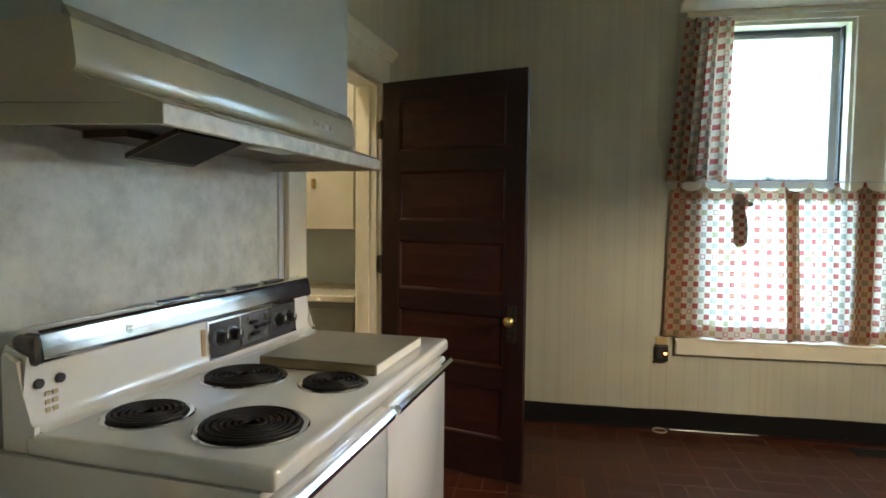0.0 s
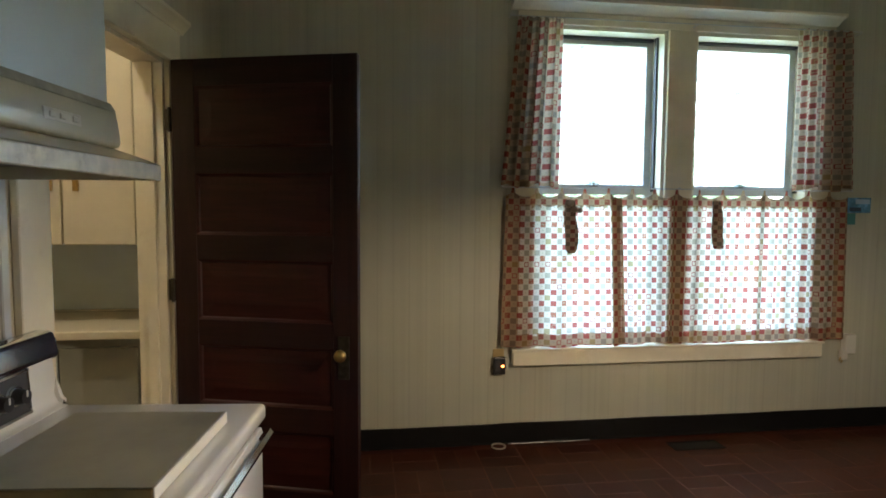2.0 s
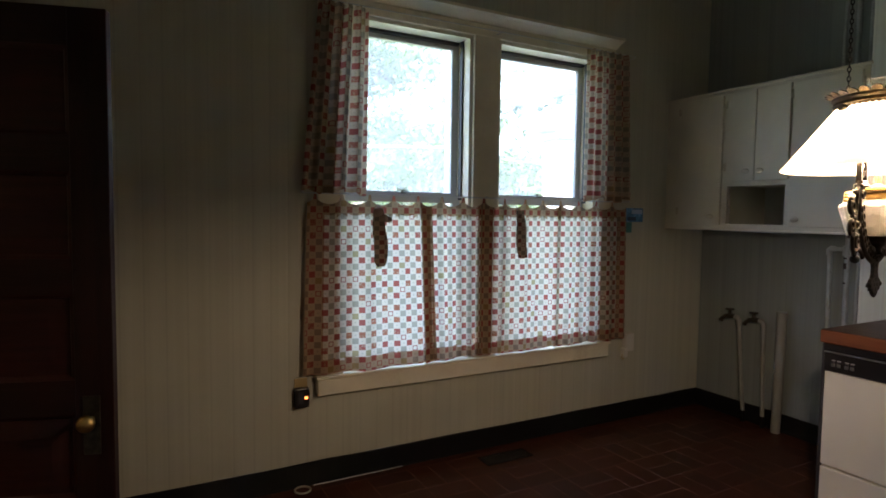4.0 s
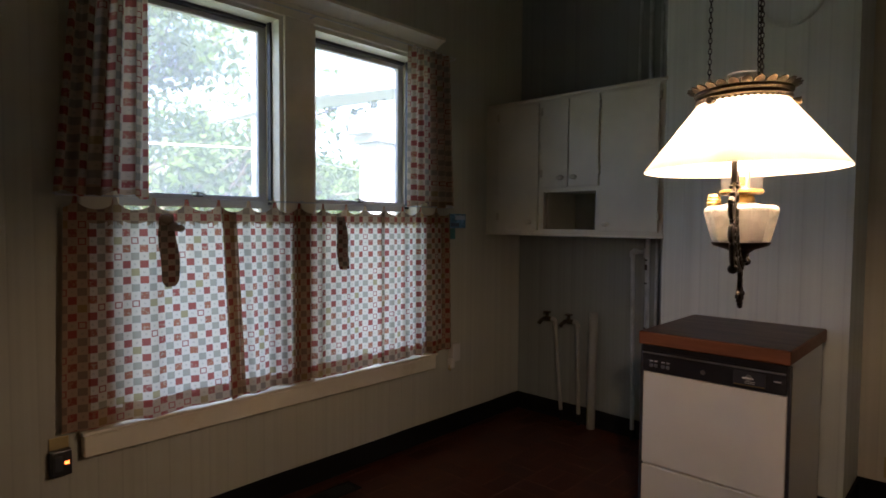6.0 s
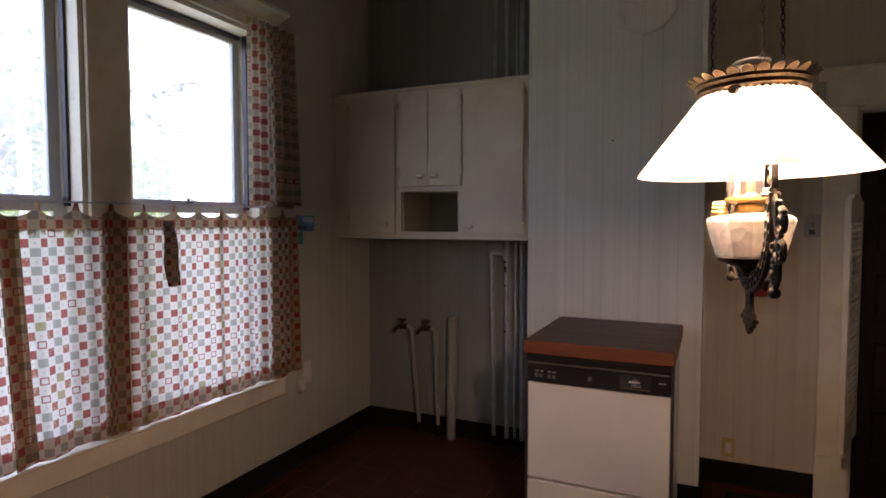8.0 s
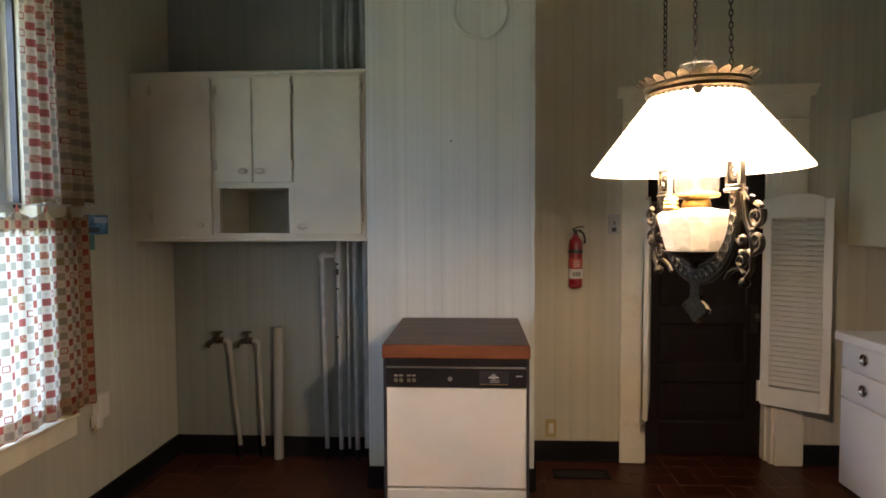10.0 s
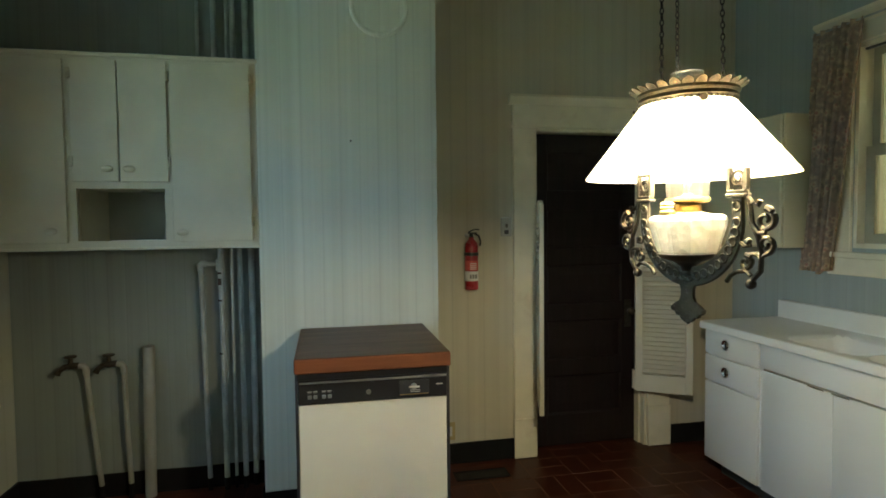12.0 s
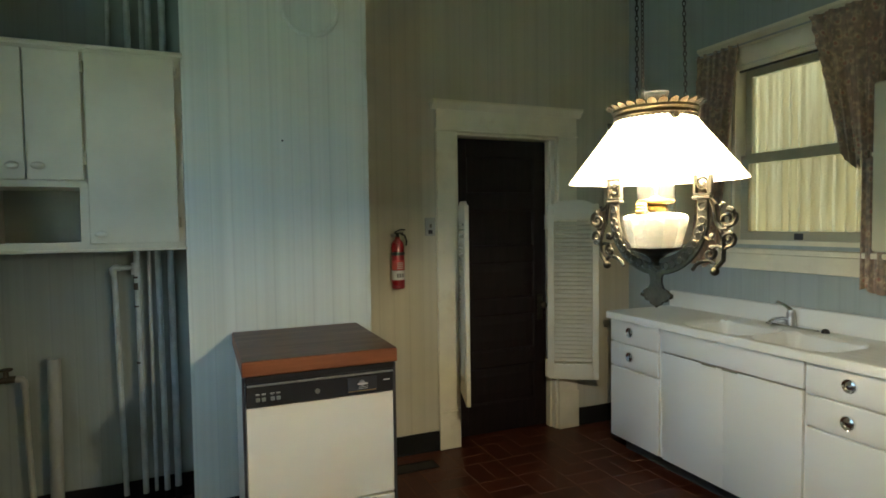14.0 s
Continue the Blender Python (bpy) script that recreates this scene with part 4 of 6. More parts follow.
# ---- portable dishwasher ----
def build_dishwasher():
    d = thing("portable_dishwasher", "cream portable dishwasher with a butcher block top and black control panel", "dishwasher", pose(3.125, 2.194, 0))
    y0, y1 = -0.318, 0.306
    part("cabinet", B(0.0, 0.62, y0 + 0.012, y1 - 0.012, 0.05, 0.88), M["panel_cream"], d)
    top = part("butcher_block_top", B(-0.045, 0.645, y0, y1, 0.888, 0.945, bevel=0.004), M["block_edge"], d, "dark wood butcher block top")
    for i in range(11):
        a = -0.041 + 0.682 * i / 11
        part("stave", B(a + 0.0003, a + 0.682 / 11 - 0.0003, y0 + 0.004, y1 - 0.004, 0.9455, 0.948), M["block"], top)
    part("side_trim", B(-0.022, 0.0, y0 + 0.002, y0 + 0.012, 0.05, 0.88), M["storm"], d)
    part("side_trim", B(-0.022, 0.0, y1 - 0.012, y1 - 0.002, 0.05, 0.88), M["storm"], d)
    door = part("door", B(-0.02, -0.001, y0 + 0.014, y1 - 0.014, 0.325, 0.758, bevel=0.003), M["panel_cream"], d)
    part("lower_panel", B(-0.02, -0.001, y0 + 0.014, y1 - 0.014, 0.075, 0.315, bevel=0.003), M["panel_cream"], d)
    part("toe_gap", B(0.0, 0.58, y0 + 0.04, y1 - 0.04, 0.0, 0.049), M["black"], d)
    cp = part("control_panel", B(-0.032, -0.001, y0 + 0.014, y1 - 0.014, 0.762, 0.872, bevel=0.004), M["black"], d, "black control panel")
    part("handle_strip", B(-0.040, -0.033, y0 + 0.018, y1 - 0.018, 0.846, 0.853, bevel=0.001), M["steel"], cp)
    part("upper_lip", B(-0.036, 0.0, y0 + 0.012, y1 - 0.012, 0.860, 0.886, bevel=0.003), M["black"], cp)
    for yy in (0.248, 0.226, 0.193, 0.171):
        part("push_button", B(-0.040, -0.033, yy - 0.008, yy + 0.008, 0.786, 0.801, bevel=0.002), M["steel"], cp, "small silver push button")
        part("printed_bar", B(-0.034, -0.0325, yy - 0.008, yy + 0.008, 0.813, 0.8155), M["label_white"], cp)
        part("printed_bar", B(-0.034, -0.0325, yy - 0.006, yy + 0.008, 0.808, 0.8105), M["label_grey"], cp)
    plate = part("dial_plate", B(-0.036, -0.033, -0.228, -0.105, 0.776, 0.836, bevel=0.001), M["storm"], cp)
    part("dial", cyl(bmesh.new(), (-0.036, -0.165, 0.812), (-0.046, -0.165, 0.812), 0.0125, 0.011, 24), M["steel"], plate, "silver timer dial", smooth=True)
    # Silver lever coloured white, in place of its bright reflection.
    part("dial_grip", B(-0.052, -0.046, -0.187, -0.143, 0.808, 0.8155, bevel=0.002), M["label_white"], plate, "silver dial lever, its shine given as white")
    for z in (0.795, 0.788):
        part("printed_bar", B(-0.0375, -0.0355, -0.19, -0.15, z, z + 0.002), M["label_white"], plate)
    part("gilt_line", B(-0.0375, -0.0355, -0.225, -0.108, 0.778, 0.781), M["brass"], plate)
    part("emblem", cyl(bmesh.new(), (-0.033, 0.018, 0.800), (-0.036, 0.018, 0.800), 0.010, seg=24), M["steel"], cp)
    part("printed_bar", B(-0.034, -0.0325, -0.285, -0.258, 0.812, 0.816), M["label_white"], cp)


build_dishwasher()


# ---- sink cabinet ----
def cup_pull(bm, x, y, z):
    lathe_pts = [(0.0, 0.004), (0.012, 0.004), (0.02, 0.0), (0.026, 0.004), (0.029, 0.009), (0.031, 0.004), (0.031, 0.0)]
    b2 = lathe(bmesh.new(), lathe_pts, 0, 0, 28)
    bmesh.ops.transform(b2, matrix=Matrix.Translation((x, y, z)) @ Euler((radians(-90), 0, 0)).to_matrix().to_4x4(), verts=b2.verts)
    return cutter(bm, b2)


def build_sink():
    s = thing("sink_cabinet", "white enamelled steel sink cabinet with drawers and round chrome pulls", "sink cabinet", pose(0, 0, 0))
    E1, W1, F, Bk = 3.765, 1.98, 0.205, SY + 0.003
    part("carcass", cutter(B(W1 + 0.01, E1 + 0.004, Bk, F - 0.02, 0.085, 0.60), cutter(B(3.33, E1 + 0.004, Bk, F - 0.02, 0.60, 0.845), B(W1 + 0.01, 2.48, Bk, F - 0.02, 0.60, 0.845))), M["enamel_sink"], s)
    part("toe_kick", B(W1 + 0.05, E1 - 0.05, Bk + 0.1, F - 0.075, 0.0, 0.085), M["dark_gap"], s)
    def front(a, b, z0, z1, nm, pull=None, edge=0.006):
        f = part(nm, B(a, b, F - 0.0195, F, z0, z1, bevel=edge, seg=2), M["enamel_sink"], s, smooth=True)
        if pull:
            part("pull", cup_pull(bmesh.new(), pull[0], F, pull[1]), M["chrome"], f, "round chrome cup pull", smooth=True)
    front(3.352, E1 + 0.006, 0.705, 0.85, "drawer", (3.59, 0.778))
    front(3.352, E1 + 0.006, 0.55, 0.697, "drawer", (3.59, 0.625))
    front(3.352, E1 + 0.006, 0.09, 0.542, "door")
    front(2.478, 3.335, 0.715, 0.85, "apron_panel")
    front(2.9006, 3.318, 0.09, 0.707, "door", edge=0.0015)
    front(2.482, 2.90, 0.09, 0.707, "door", edge=0.0015)
    for x in (2.99, 2.86):
        part("finger_pull", B(x - 0.045, x + 0.045, F, F + 0.006, 0.702, 0.709, bevel=0.002), M["chrome"], s)
    front(W1 + 0.004, 2.466, 0.705, 0.85, "drawer", (2.28, 0.78))
    front(W1 + 0.004, 2.466, 0.562, 0.697, "drawer", (2.284, 0.625))
    front(W1 + 0.004, 2.466, 0.09, 0.554, "door")
    # counter with two basins: one sheet with the basins pressed into it
    bm = bmesh.new()
    nx, ny = 96, 34
    X0, X1, Y0, Y1, z = W1 - 0.006, E1, Bk + 0.03, F + 0.032, 0.893
    def dip(x, y):
        best = 0.0
        for cx, cy, hx, hy in ((3.02, 0.01, 0.195, 0.175), (2.595, 0.01, 0.20, 0.175)):
            dx, dy = max(0, abs(x - cx) - hx + 0.07), max(0, abs(y - cy) - hy + 0.07)
            d = 0.07 - math.hypot(dx, dy)
            if d > 0:
                k = min(1, d / 0.05)
                best = min(best, -0.17 * (k * k * (3 - 2 * k)) - 0.01 * min(1, d / 0.07))
            elif d > -0.03:
                best = min(best, -0.006 * (1 + d / 0.03))
        for c0, c1 in ((3.30, 3.72), (2.02, 2.34)):
            if c0 < x < c1 and -0.2 < y < 0.17:
                best -= 0.0055 * (0.5 + 0.5 * math.cos((y + 0.02) * 2 * math.pi / 0.055))
        return best
    grid = [[bm.verts.new((X0 + (X1 - X0) * i / nx, Y0 + (Y1 - Y0) * j / ny, z + dip(X0 + (X1 - X0) * i / nx, Y0 + (Y1 - Y0) * j / ny))) for j in range(ny + 1)] for i in range(nx + 1)]
    for i in range(nx):
        for j in range(ny):
            bm.faces.new((grid[i][j], grid[i + 1][j], grid[i + 1][j + 1], grid[i][j + 1]))
    # rolled front and end edges
    for chain, out in (([grid[i][ny] for i in range(nx + 1)], (0, 1)), ([grid[nx][j] for j in range(ny + 1)], (1, 0)), ([grid[0][j] for j in range(ny + 1)], (-1, 0))):
        prev = chain
        for dx, dz in ((0.006, -0.003), (0.009, -0.012), (0.009, -0.042)):
            nxt = [bm.verts.new((v.co.x + out[0] * dx, v.co.y + out[1] * dx, z + dz)) for v in chain]
            for k in range(len(chain) - 1):
                bm.faces.new((prev[k], prev[k + 1], nxt[k + 1], nxt[k]))
            prev = nxt
    top = part("sink_top", bm, M["enamel_sink"], s, "white enamel double sink with ribbed drainboards", smooth=True)
    part("backsplash", B(X0, X1, Bk, Bk + 0.032, z - 0.04, 0.995, bevel=0.01, seg=2), M["enamel_sink"], s, smooth=True)
    for cx in (3.02, 2.595):
        part("drain", lathe(bmesh.new(), [(0.0, 0.7145), (0.03, 0.7145), (0.042, 0.718), (0.044, 0.714)], cx, 0.01, 24), M["chrome"], top)
    f = part("faucet", B(2.70, 2.99, -0.262, -0.205, z, z + 0.014, bevel=0.006, seg=2), M["chrome"], s, "chrome mixer faucet", smooth=True)
    body = lathe(bmesh.new(), [(0.026, z + 0.014), (0.024, z + 0.05), (0.021, z + 0.065), (0.023, z + 0.07), (0.018, z + 0.09), (0.0, z + 0.094)], 2.86, -0.235, 20)
    part("faucet_body", body, M["steel"], f, smooth=True)
    part("spout", tube(bmesh.new(), [(2.86, -0.23, z + 0.040), (2.862, -0.17, z + 0.052), (2.864, -0.11, z + 0.050), (2.865, -0.085, z + 0.042), (2.865, -0.078, z + 0.025)], 0.010, 10), M["chrome"], f, smooth=True)
    part("lever", tube(bmesh.new(), [(2.86, -0.235, z + 0.09), (2.90, -0.235, z + 0.115), (2.94, -0.235, z + 0.122)], 0.008, 8, [0.012, 0.008, 0.011]), M["chrome"], f, smooth=True)
    part("sprayer", lathe(bmesh.new(), [(0.02, z + 0.001), (0.018, z + 0.012), (0.012, z + 0.02), (0.0, z + 0.024)], 2.67, -0.225, 16), M["black"], f, smooth=True)


build_sink()


# ---- hanging oil lamp ----
def opal():
    """White opal glass, lit from inside."""
    k = Nodes("white opal glass")
    d, tr, mx, gl, m2 = k.n("ShaderNodeBsdfDiffuse"), k.n("ShaderNodeBsdfTranslucent"), k.n("ShaderNodeMixShader"), k.n("ShaderNodeBsdfGlossy"), k.n("ShaderNodeMixShader")
    v = k.coords()
    col = k.ramp(k.noise(v, 8, 3), [(0.3, (0.93, 0.90, 0.82)), (0.7, (0.96, 0.94, 0.88))])
    k.link(col, d.inputs[0])
    k.link(col, tr.inputs[0])
    gl.inputs["Roughness"].default_value = 0.1
    mx.inputs[0].default_value = 0.46
    k.link(d.outputs[0], mx.inputs[1])
    k.link(tr.outputs[0], mx.inputs[2])
    m2.inputs[0].default_value = 0.04
    k.link(mx.outputs[0], m2.inputs[1])
    k.link(gl.outputs[0], m2.inputs[2])
    k.link(m2.outputs[0], k.out.inputs["Surface"])
    return k.m


M["opal"] = opal()
k = Nodes("pressed glass font")
k.set(color=(0.82, 0.80, 0.74), rough=0.18, trans=0.35, ior=1.45)
pat = k.n("ShaderNodeTexVoronoi")
k.link(k.coords(), pat.inputs["Vector"])
pat.inputs["Scale"].default_value = 55
k.bump(pat.outputs["Distance"], 0.6, 0.004)
M["font"] = k.m
k = Nodes("lit bulb")
k.set(color=(1.0, 0.9, 0.7), glow=(1.0, 0.84, 0.58), emit=LAMP_GLOW)
M["bulb"] = k.m


def spiral(bm, c, u, w, r0, turns, start, sign, thick, ratio=0.82):
    """A flat scroll in the plane of u and w."""
    pts, n = [], int(18 * turns)
    for i in range(n + 1):
        a = start + sign * 2 * math.pi * turns * i / n
        r = r0 * (1 - ratio * i / n)
        pts.append(c + u * (r * math.cos(a)) + w * (r * math.sin(a)))
    return tube(bm, pts, thick, 6, [thick * (1 - 0.45 * i / n) for i in range(n + 1)])


def turn_small(bm, profile, *a, **k):
    return lathe(bm, [(r * 0.85, z) for r, z in profile], *a, **k)


M["burner"] = plain("old burner brass", (0.30, 0.19, 0.06), 0.38, 1.0, vary=0.3, scale=30, grain=150)


def build_lamp():
    lp = thing("hanging_oil_lamp", "antique hanging lamp with lit white glass shade and iron harp", "lamp", pose(1.773, 1.696, 1.5, -0.8) @ pose(0, 0, -1.5))
    shade = turn_small(bmesh.new(), [(0.2205, 1.554), (0.220, 1.557), (0.095, 1.693), (0.091, 1.702), (0.087, 1.702), (0.091, 1.691), (0.2155, 1.556)], closed=True, seg=64)
    part("shade", shade, M["opal"], lp, "white opal glass cone shade", smooth=True)
    ringm = turn_small(bmesh.new(), [(0.089, 1.688), (0.100, 1.690), (0.105, 1.695), (0.102, 1.701), (0.107, 1.706), (0.105, 1.713), (0.095, 1.715), (0.089, 1.710)], closed=True, seg=64)
    crown = part("crown_ring", ringm, M["crown"], lp, "brass gallery crown", smooth=True)
    first = None
    n = 27
    for i in range(n):
        a = 2 * math.pi * i / n
        mm = Euler((0, 0, a)).to_matrix().to_4x4()
        if first is None:
            leaf = bmesh.new()
            prof = [(0.081, 1.707, 0.0075), (0.088, 1.7125, 0.0098), (0.094, 1.7165, 0.0094), (0.0985, 1.7190, 0.0074), (0.1015, 1.7205, 0.0044), (0.1028, 1.7210, 0.0014)]
            rows = [[leaf.verts.new((r, s * w, z + (0.0 if s else 0.001))) for s in (-1, 0, 1)] for r, z, w in prof]
            rows2 = [[leaf.verts.new((r + 0.0025, s * w, z - 0.001)) for s in (-1, 0, 1)] for r, z, w in prof]
            for rr in (rows, rows2):
                for p, q in zip(rr, rr[1:]):
                    for j in range(2):
                        leaf.faces.new((p[j], p[j + 1], q[j + 1], q[j]))
            for p, q, s, t in zip(rows, rows[1:], rows2, rows2[1:]):
                leaf.faces.new((p[0], q[0], t[0], s[0]))
                leaf.faces.new((p[2], q[2], t[2], s[2]))
            first = part("crown_leaf", leaf, M["crown"], crown)
        else:
            again(first, crown, mm)
    bead = None
    for i in range(48):
        a = 2 * math.pi * i / 48
        mm = Matrix.Translation((0.0835 * math.cos(a), 0.0835 * math.sin(a), 1.6895))
        if bead is None:
            b = bmesh.new()
            bmesh.ops.create_icosphere(b, subdivisions=1, radius=0.004)
            bead = part("bead", b, M["crown"], crown)
            bead.matrix_basis = mm
        else:
            again(bead, crown, mm)
    for a in (41, 161, 281):
        c, s = math.cos(radians(a)), math.sin(radians(a))
        part("shade_screw", cyl(bmesh.new(), (0.082 * c, 0.082 * s, 1.684), (0.102 * c, 0.102 * s, 1.684), 0.005, 0.007, 12), M["crown"], crown)
    chim = turn_small(bmesh.new(), [(0.043, 1.512), (0.046, 1.530), (0.045, 1.552), (0.036, 1.58), (0.030, 1.63), (0.029, 1.72), (0.034, 1.746), (0.031, 1.746), (0.0275, 1.72), (0.0285, 1.63), (0.0345, 1.58), (0.0435, 1.552), (0.0445, 1.530), (0.0415, 1.512)], closed=True)
    ch = part("chimney", chim, M["lamp_glass"], lp, "clear glass chimney", smooth=True)
    ch.visible_shadow = False
    lip = part("chimney_lip", ring(bmesh.new(), (0, 0, 1.7465), (0, 0, 1), 0.0280, 0.0018, 32, 6), M["lip_glass"], ch, smooth=True)
    lip.visible_shadow = False
    bulb = turn_small(bmesh.new(), [(0.0, 1.604), (0.010, 1.602), (0.019, 1.592), (0.022, 1.577), (0.018, 1.560), (0.012, 1.546), (0.0, 1.542)], seg=20)
    bulb_ob = part("bulb", bulb, M["bulb"], lp, smooth=True)
    bulb_ob.visible_shadow = False
    part("burner", turn_small(bmesh.new(), [(0.0, 1.543), (0.008, 1.542), (0.008, 1.522), (0.014, 1.517), (0.047, 1.514), (0.049, 1.509), (0.044, 1.505), (0.026, 1.503), (0.03, 1.494), (0.03, 1.486), (0.0, 1.486)]), M["burner"], lp, "brass burner", smooth=True)
    part("font", turn_small(bmesh.new(), [(0.0, 1.4885), (0.03, 1.488), (0.045, 1.484), (0.072, 1.4815), (0.081, 1.477), (0.083, 1.471), (0.0805, 1.46), (0.065, 1.413), (0.062, 1.409), (0.0, 1.409)], seg=12), M["font"], lp, "pressed glass oil font")
    part("filler_cap", turn_small(bmesh.new(), [(0.0, 1.508), (0.012, 1.507), (0.0155, 1.502), (0.0135, 1.499), (0.0165, 1.496), (0.0145, 1.492), (0.017, 1.489), (0.016, 1.482), (0.0, 1.482)], -0.01, 0.049, 16), M["brass"], lp, "brass filler cap", smooth=True)
    part("font_cup", turn_small(bmesh.new(), [(0.0, 1.4085), (0.066, 1.4085), (0.060, 1.402), (0.03, 1.393), (0.016, 1.384), (0.013, 1.375), (0.018, 1.368), (0.0, 1.364)]), M["iron"], lp, smooth=True)
    u, w = Vector((math.cos(radians(11)), math.sin(radians(11)), 0)), Vector((0, 0, 1))
    thickdir = Vector((-u.y, u.x, 0))
    # flat cast band bent into a U
    bm = bmesh.new()
    pts = []
    for i in range(41):
        a = math.pi + math.pi * i / 40
        pts.append((0.113 * math.cos(a), 1.475 + 0.110 * math.sin(a)))
    pts = [(-0.113, 1.516), (-0.113, 1.495)] + pts + [(0.113, 1.495), (0.113, 1.516)]
    rows = []
    for i, (x, z) in enumerate(pts):
        q, r = pts[max(0, i - 1)], pts[min(len(pts) - 1, i + 1)]
        d = Vector((r[0] - q[0], r[1] - q[1])).normalized()
        nrm = Vector((d.y, -d.x))
        wide = 0.0085 + 0.0075 * math.sin(math.pi * i / (len(pts) - 1))
        rows.append([bm.verts.new(u * (x + nrm.x * wide * s) + w * (z + nrm.y * wide * s) + thickdir * t) for s, t in ((-1, -0.004), (1, -0.004), (1, 0.004), (-1, 0.004))])
    for a, b in zip(rows, rows[1:]):
        for kk in range(4):
            bm.faces.new((a[kk], a[(kk + 1) % 4], b[(kk + 1) % 4], b[kk]))
    bm.faces.new(rows[0])
    bm.faces.new(rows[-1][::-1])
    harp = part("harp", bm, M["iron"], lp, "cast iron harp with scroll work")
    # raised rims and ornament along the band
    for side_ in (-1, 1):
        line = []
        for i, (x, z) in enumerate(pts):
            q, r = pts[max(0, i - 1)], pts[min(len(pts) - 1, i + 1)]
            d = Vector((r[0] - q[0], r[1] - q[1])).normalized()
            wide = 0.0085 + 0.0075 * math.sin(math.pi * i / (len(pts) - 1))
            line.append(u * (x + d.y * wide * side_) + w * (z - d.x * wide * side_))
        part("harp_rim", tube(bmesh.new(), line, 0.0034, 6), M["iron"], harp, smooth=True)
    for i in range(1, len(pts) - 1, 2):
        x, z = pts[i]
        for s in (-1, 1):
            b = bmesh.new()
            ring(b, u * x + w * z + thickdir * (0.0045 * s), thickdir, 0.0078, 0.0022, 12, 5)
            part("boss", b, M["iron"], harp)
    for sd in (-1, 1):
        c = u * sd * 0.92
        bm = bmesh.new()
        spiral(bm, c * 0.180 + w * 1.470, u, w, 0.020, 1.4, math.pi / 2, -sd, 0.0056)
        spiral(bm, c * 0.181 + w * 1.430, u, w, 0.016, 1.35, -math.pi / 2, sd, 0.0052)
        spiral(bm, c * 0.139 + w * 1.398, u, w, 0.014, 1.3, math.pi / 2, -sd, 0.0048)
        tube(bm, [c * 0.134 + w * 1.535, c * 0.142 + w * 1.512, c * 0.152 + w * 1.50, c * 0.166 + w * 1.495, c * 0.170 + w * 1.503], 0.0044, 6)
        tube(bm, [c * 0.140 + w * 1.520, c * 0.148 + w * 1.492, c * 0.152 + w * 1.466, c * 0.166 + w * 1.44, c * 0.172 + w * 1.415, c * 0.170 + w * 1.385, c * 0.155 + w * 1.37, c * 0.149 + w * 1.362], 0.0046, 6)
        tube(bm, [c * 0.180 + w * 1.450, c * 0.166 + w * 1.449, c * 0.156 + w * 1.462], 0.0042, 6)
        tube(bm, [c * 0.181 + w * 1.414, c * 0.172 + w * 1.408, c * 0.160 + w * 1.414, c * 0.146 + w * 1.412], 0.0042, 6)
        tube(bm, [c * 0.096 + w * 1.362, c * 0.106 + w * 1.374, c * 0.120 + w * 1.381, c * 0.140 + w * 1.384, c * 0.150 + w * 1.376], 0.0042, 6)
        tube(bm, [c * 0.124 + w * 1.436, c * 0.136 + w * 1.426, c * 0.150 + w * 1.428], 0.0038, 6)
        bmesh.ops.create_icosphere(bm, subdivisions=1, radius=0.0075, matrix=Matrix.Translation(c * 0.144 + w * 1.434))
        part("scroll", bm, M["iron"], harp, smooth=True)
        b = bmesh.new()
        bmesh.ops.create_icosphere(b, subdivisions=2, radius=0.0095, matrix=Matrix.Translation(c * 0.150 + w * 1.362))
        part("pendant", b, M["iron"], harp, smooth=True)
        bm = bmesh.new()
        rot = Matrix.Rotation(radians(11), 4, "Z")
        b2 = bmesh.new()
        box(b2, sd * 0.113 - 0.021, sd * 0.113 + 0.021, -0.009, 0.009, 1.510, 1.517, bevel=0.002)
        box(b2, sd * 0.113 - 0.018, sd * 0.113 + 0.018, -0.007, 0.007, 1.518, 1.523, bevel=0.001)
        box(b2, sd * 0.113 - 0.020, sd * 0.113 - 0.014, -0.005, 0.005, 1.523, 1.566)
        box(b2, sd * 0.113 + 0.014, sd * 0.113 + 0.020, -0.005, 0.005, 1.523, 1.572)
        box(b2, sd * 0.113 - 0.021, sd * 0.113 + 0.021, -0.006, 0.006, 1.562, 1.568, bevel=0.002)
        bmesh.ops.transform(b2, matrix=rot, verts=b2.verts)
        cutter(bm, b2)
        ring(bm, c * 0.122 + w * 1.543, thickdir, 0.0115, 0.0032, 16, 6)
        spiral(bm, c * 0.122 + w * 1.543, u, w, 0.008, 1.2, 0.4, sd, 0.0022)
        part("arm_socket", bm, M["iron"], harp, smooth=False)
        part("arm_hook", tube(bmesh.new(), [c * 0.122 + w * 1.567, c * 0.117 + w * 1.600, c * 0.100 + w * 1.65, c * 0.083 + w * 1.69], 0.0024, 6), M["iron"], harp)
    outline = [(0.030, 1.374), (0.032, 1.362), (0.020, 1.354), (0.0145, 1.340), (0.0145, 1.327), (0.019, 1.317), (0.029, 1.312), (0.037, 1.306), (0.038, 1.298), (0.030, 1.294), (0.027, 1.288), (0.018, 1.288), (0.014, 1.281), (0.006, 1.277)]
    bm = bmesh.new()
    loop = [(x, z) for x, z in outline] + [(-x, z) for x, z in reversed(outline)]
    prism(bm, loop, "y", -0.0035, 0.0035)
    bmesh.ops.transform(bm, matrix=Matrix.Rotation(radians(11), 4, "Z"), verts=bm.verts)
    fin = part("finial", bm, M["iron"], lp, "flat cast iron drop finial")
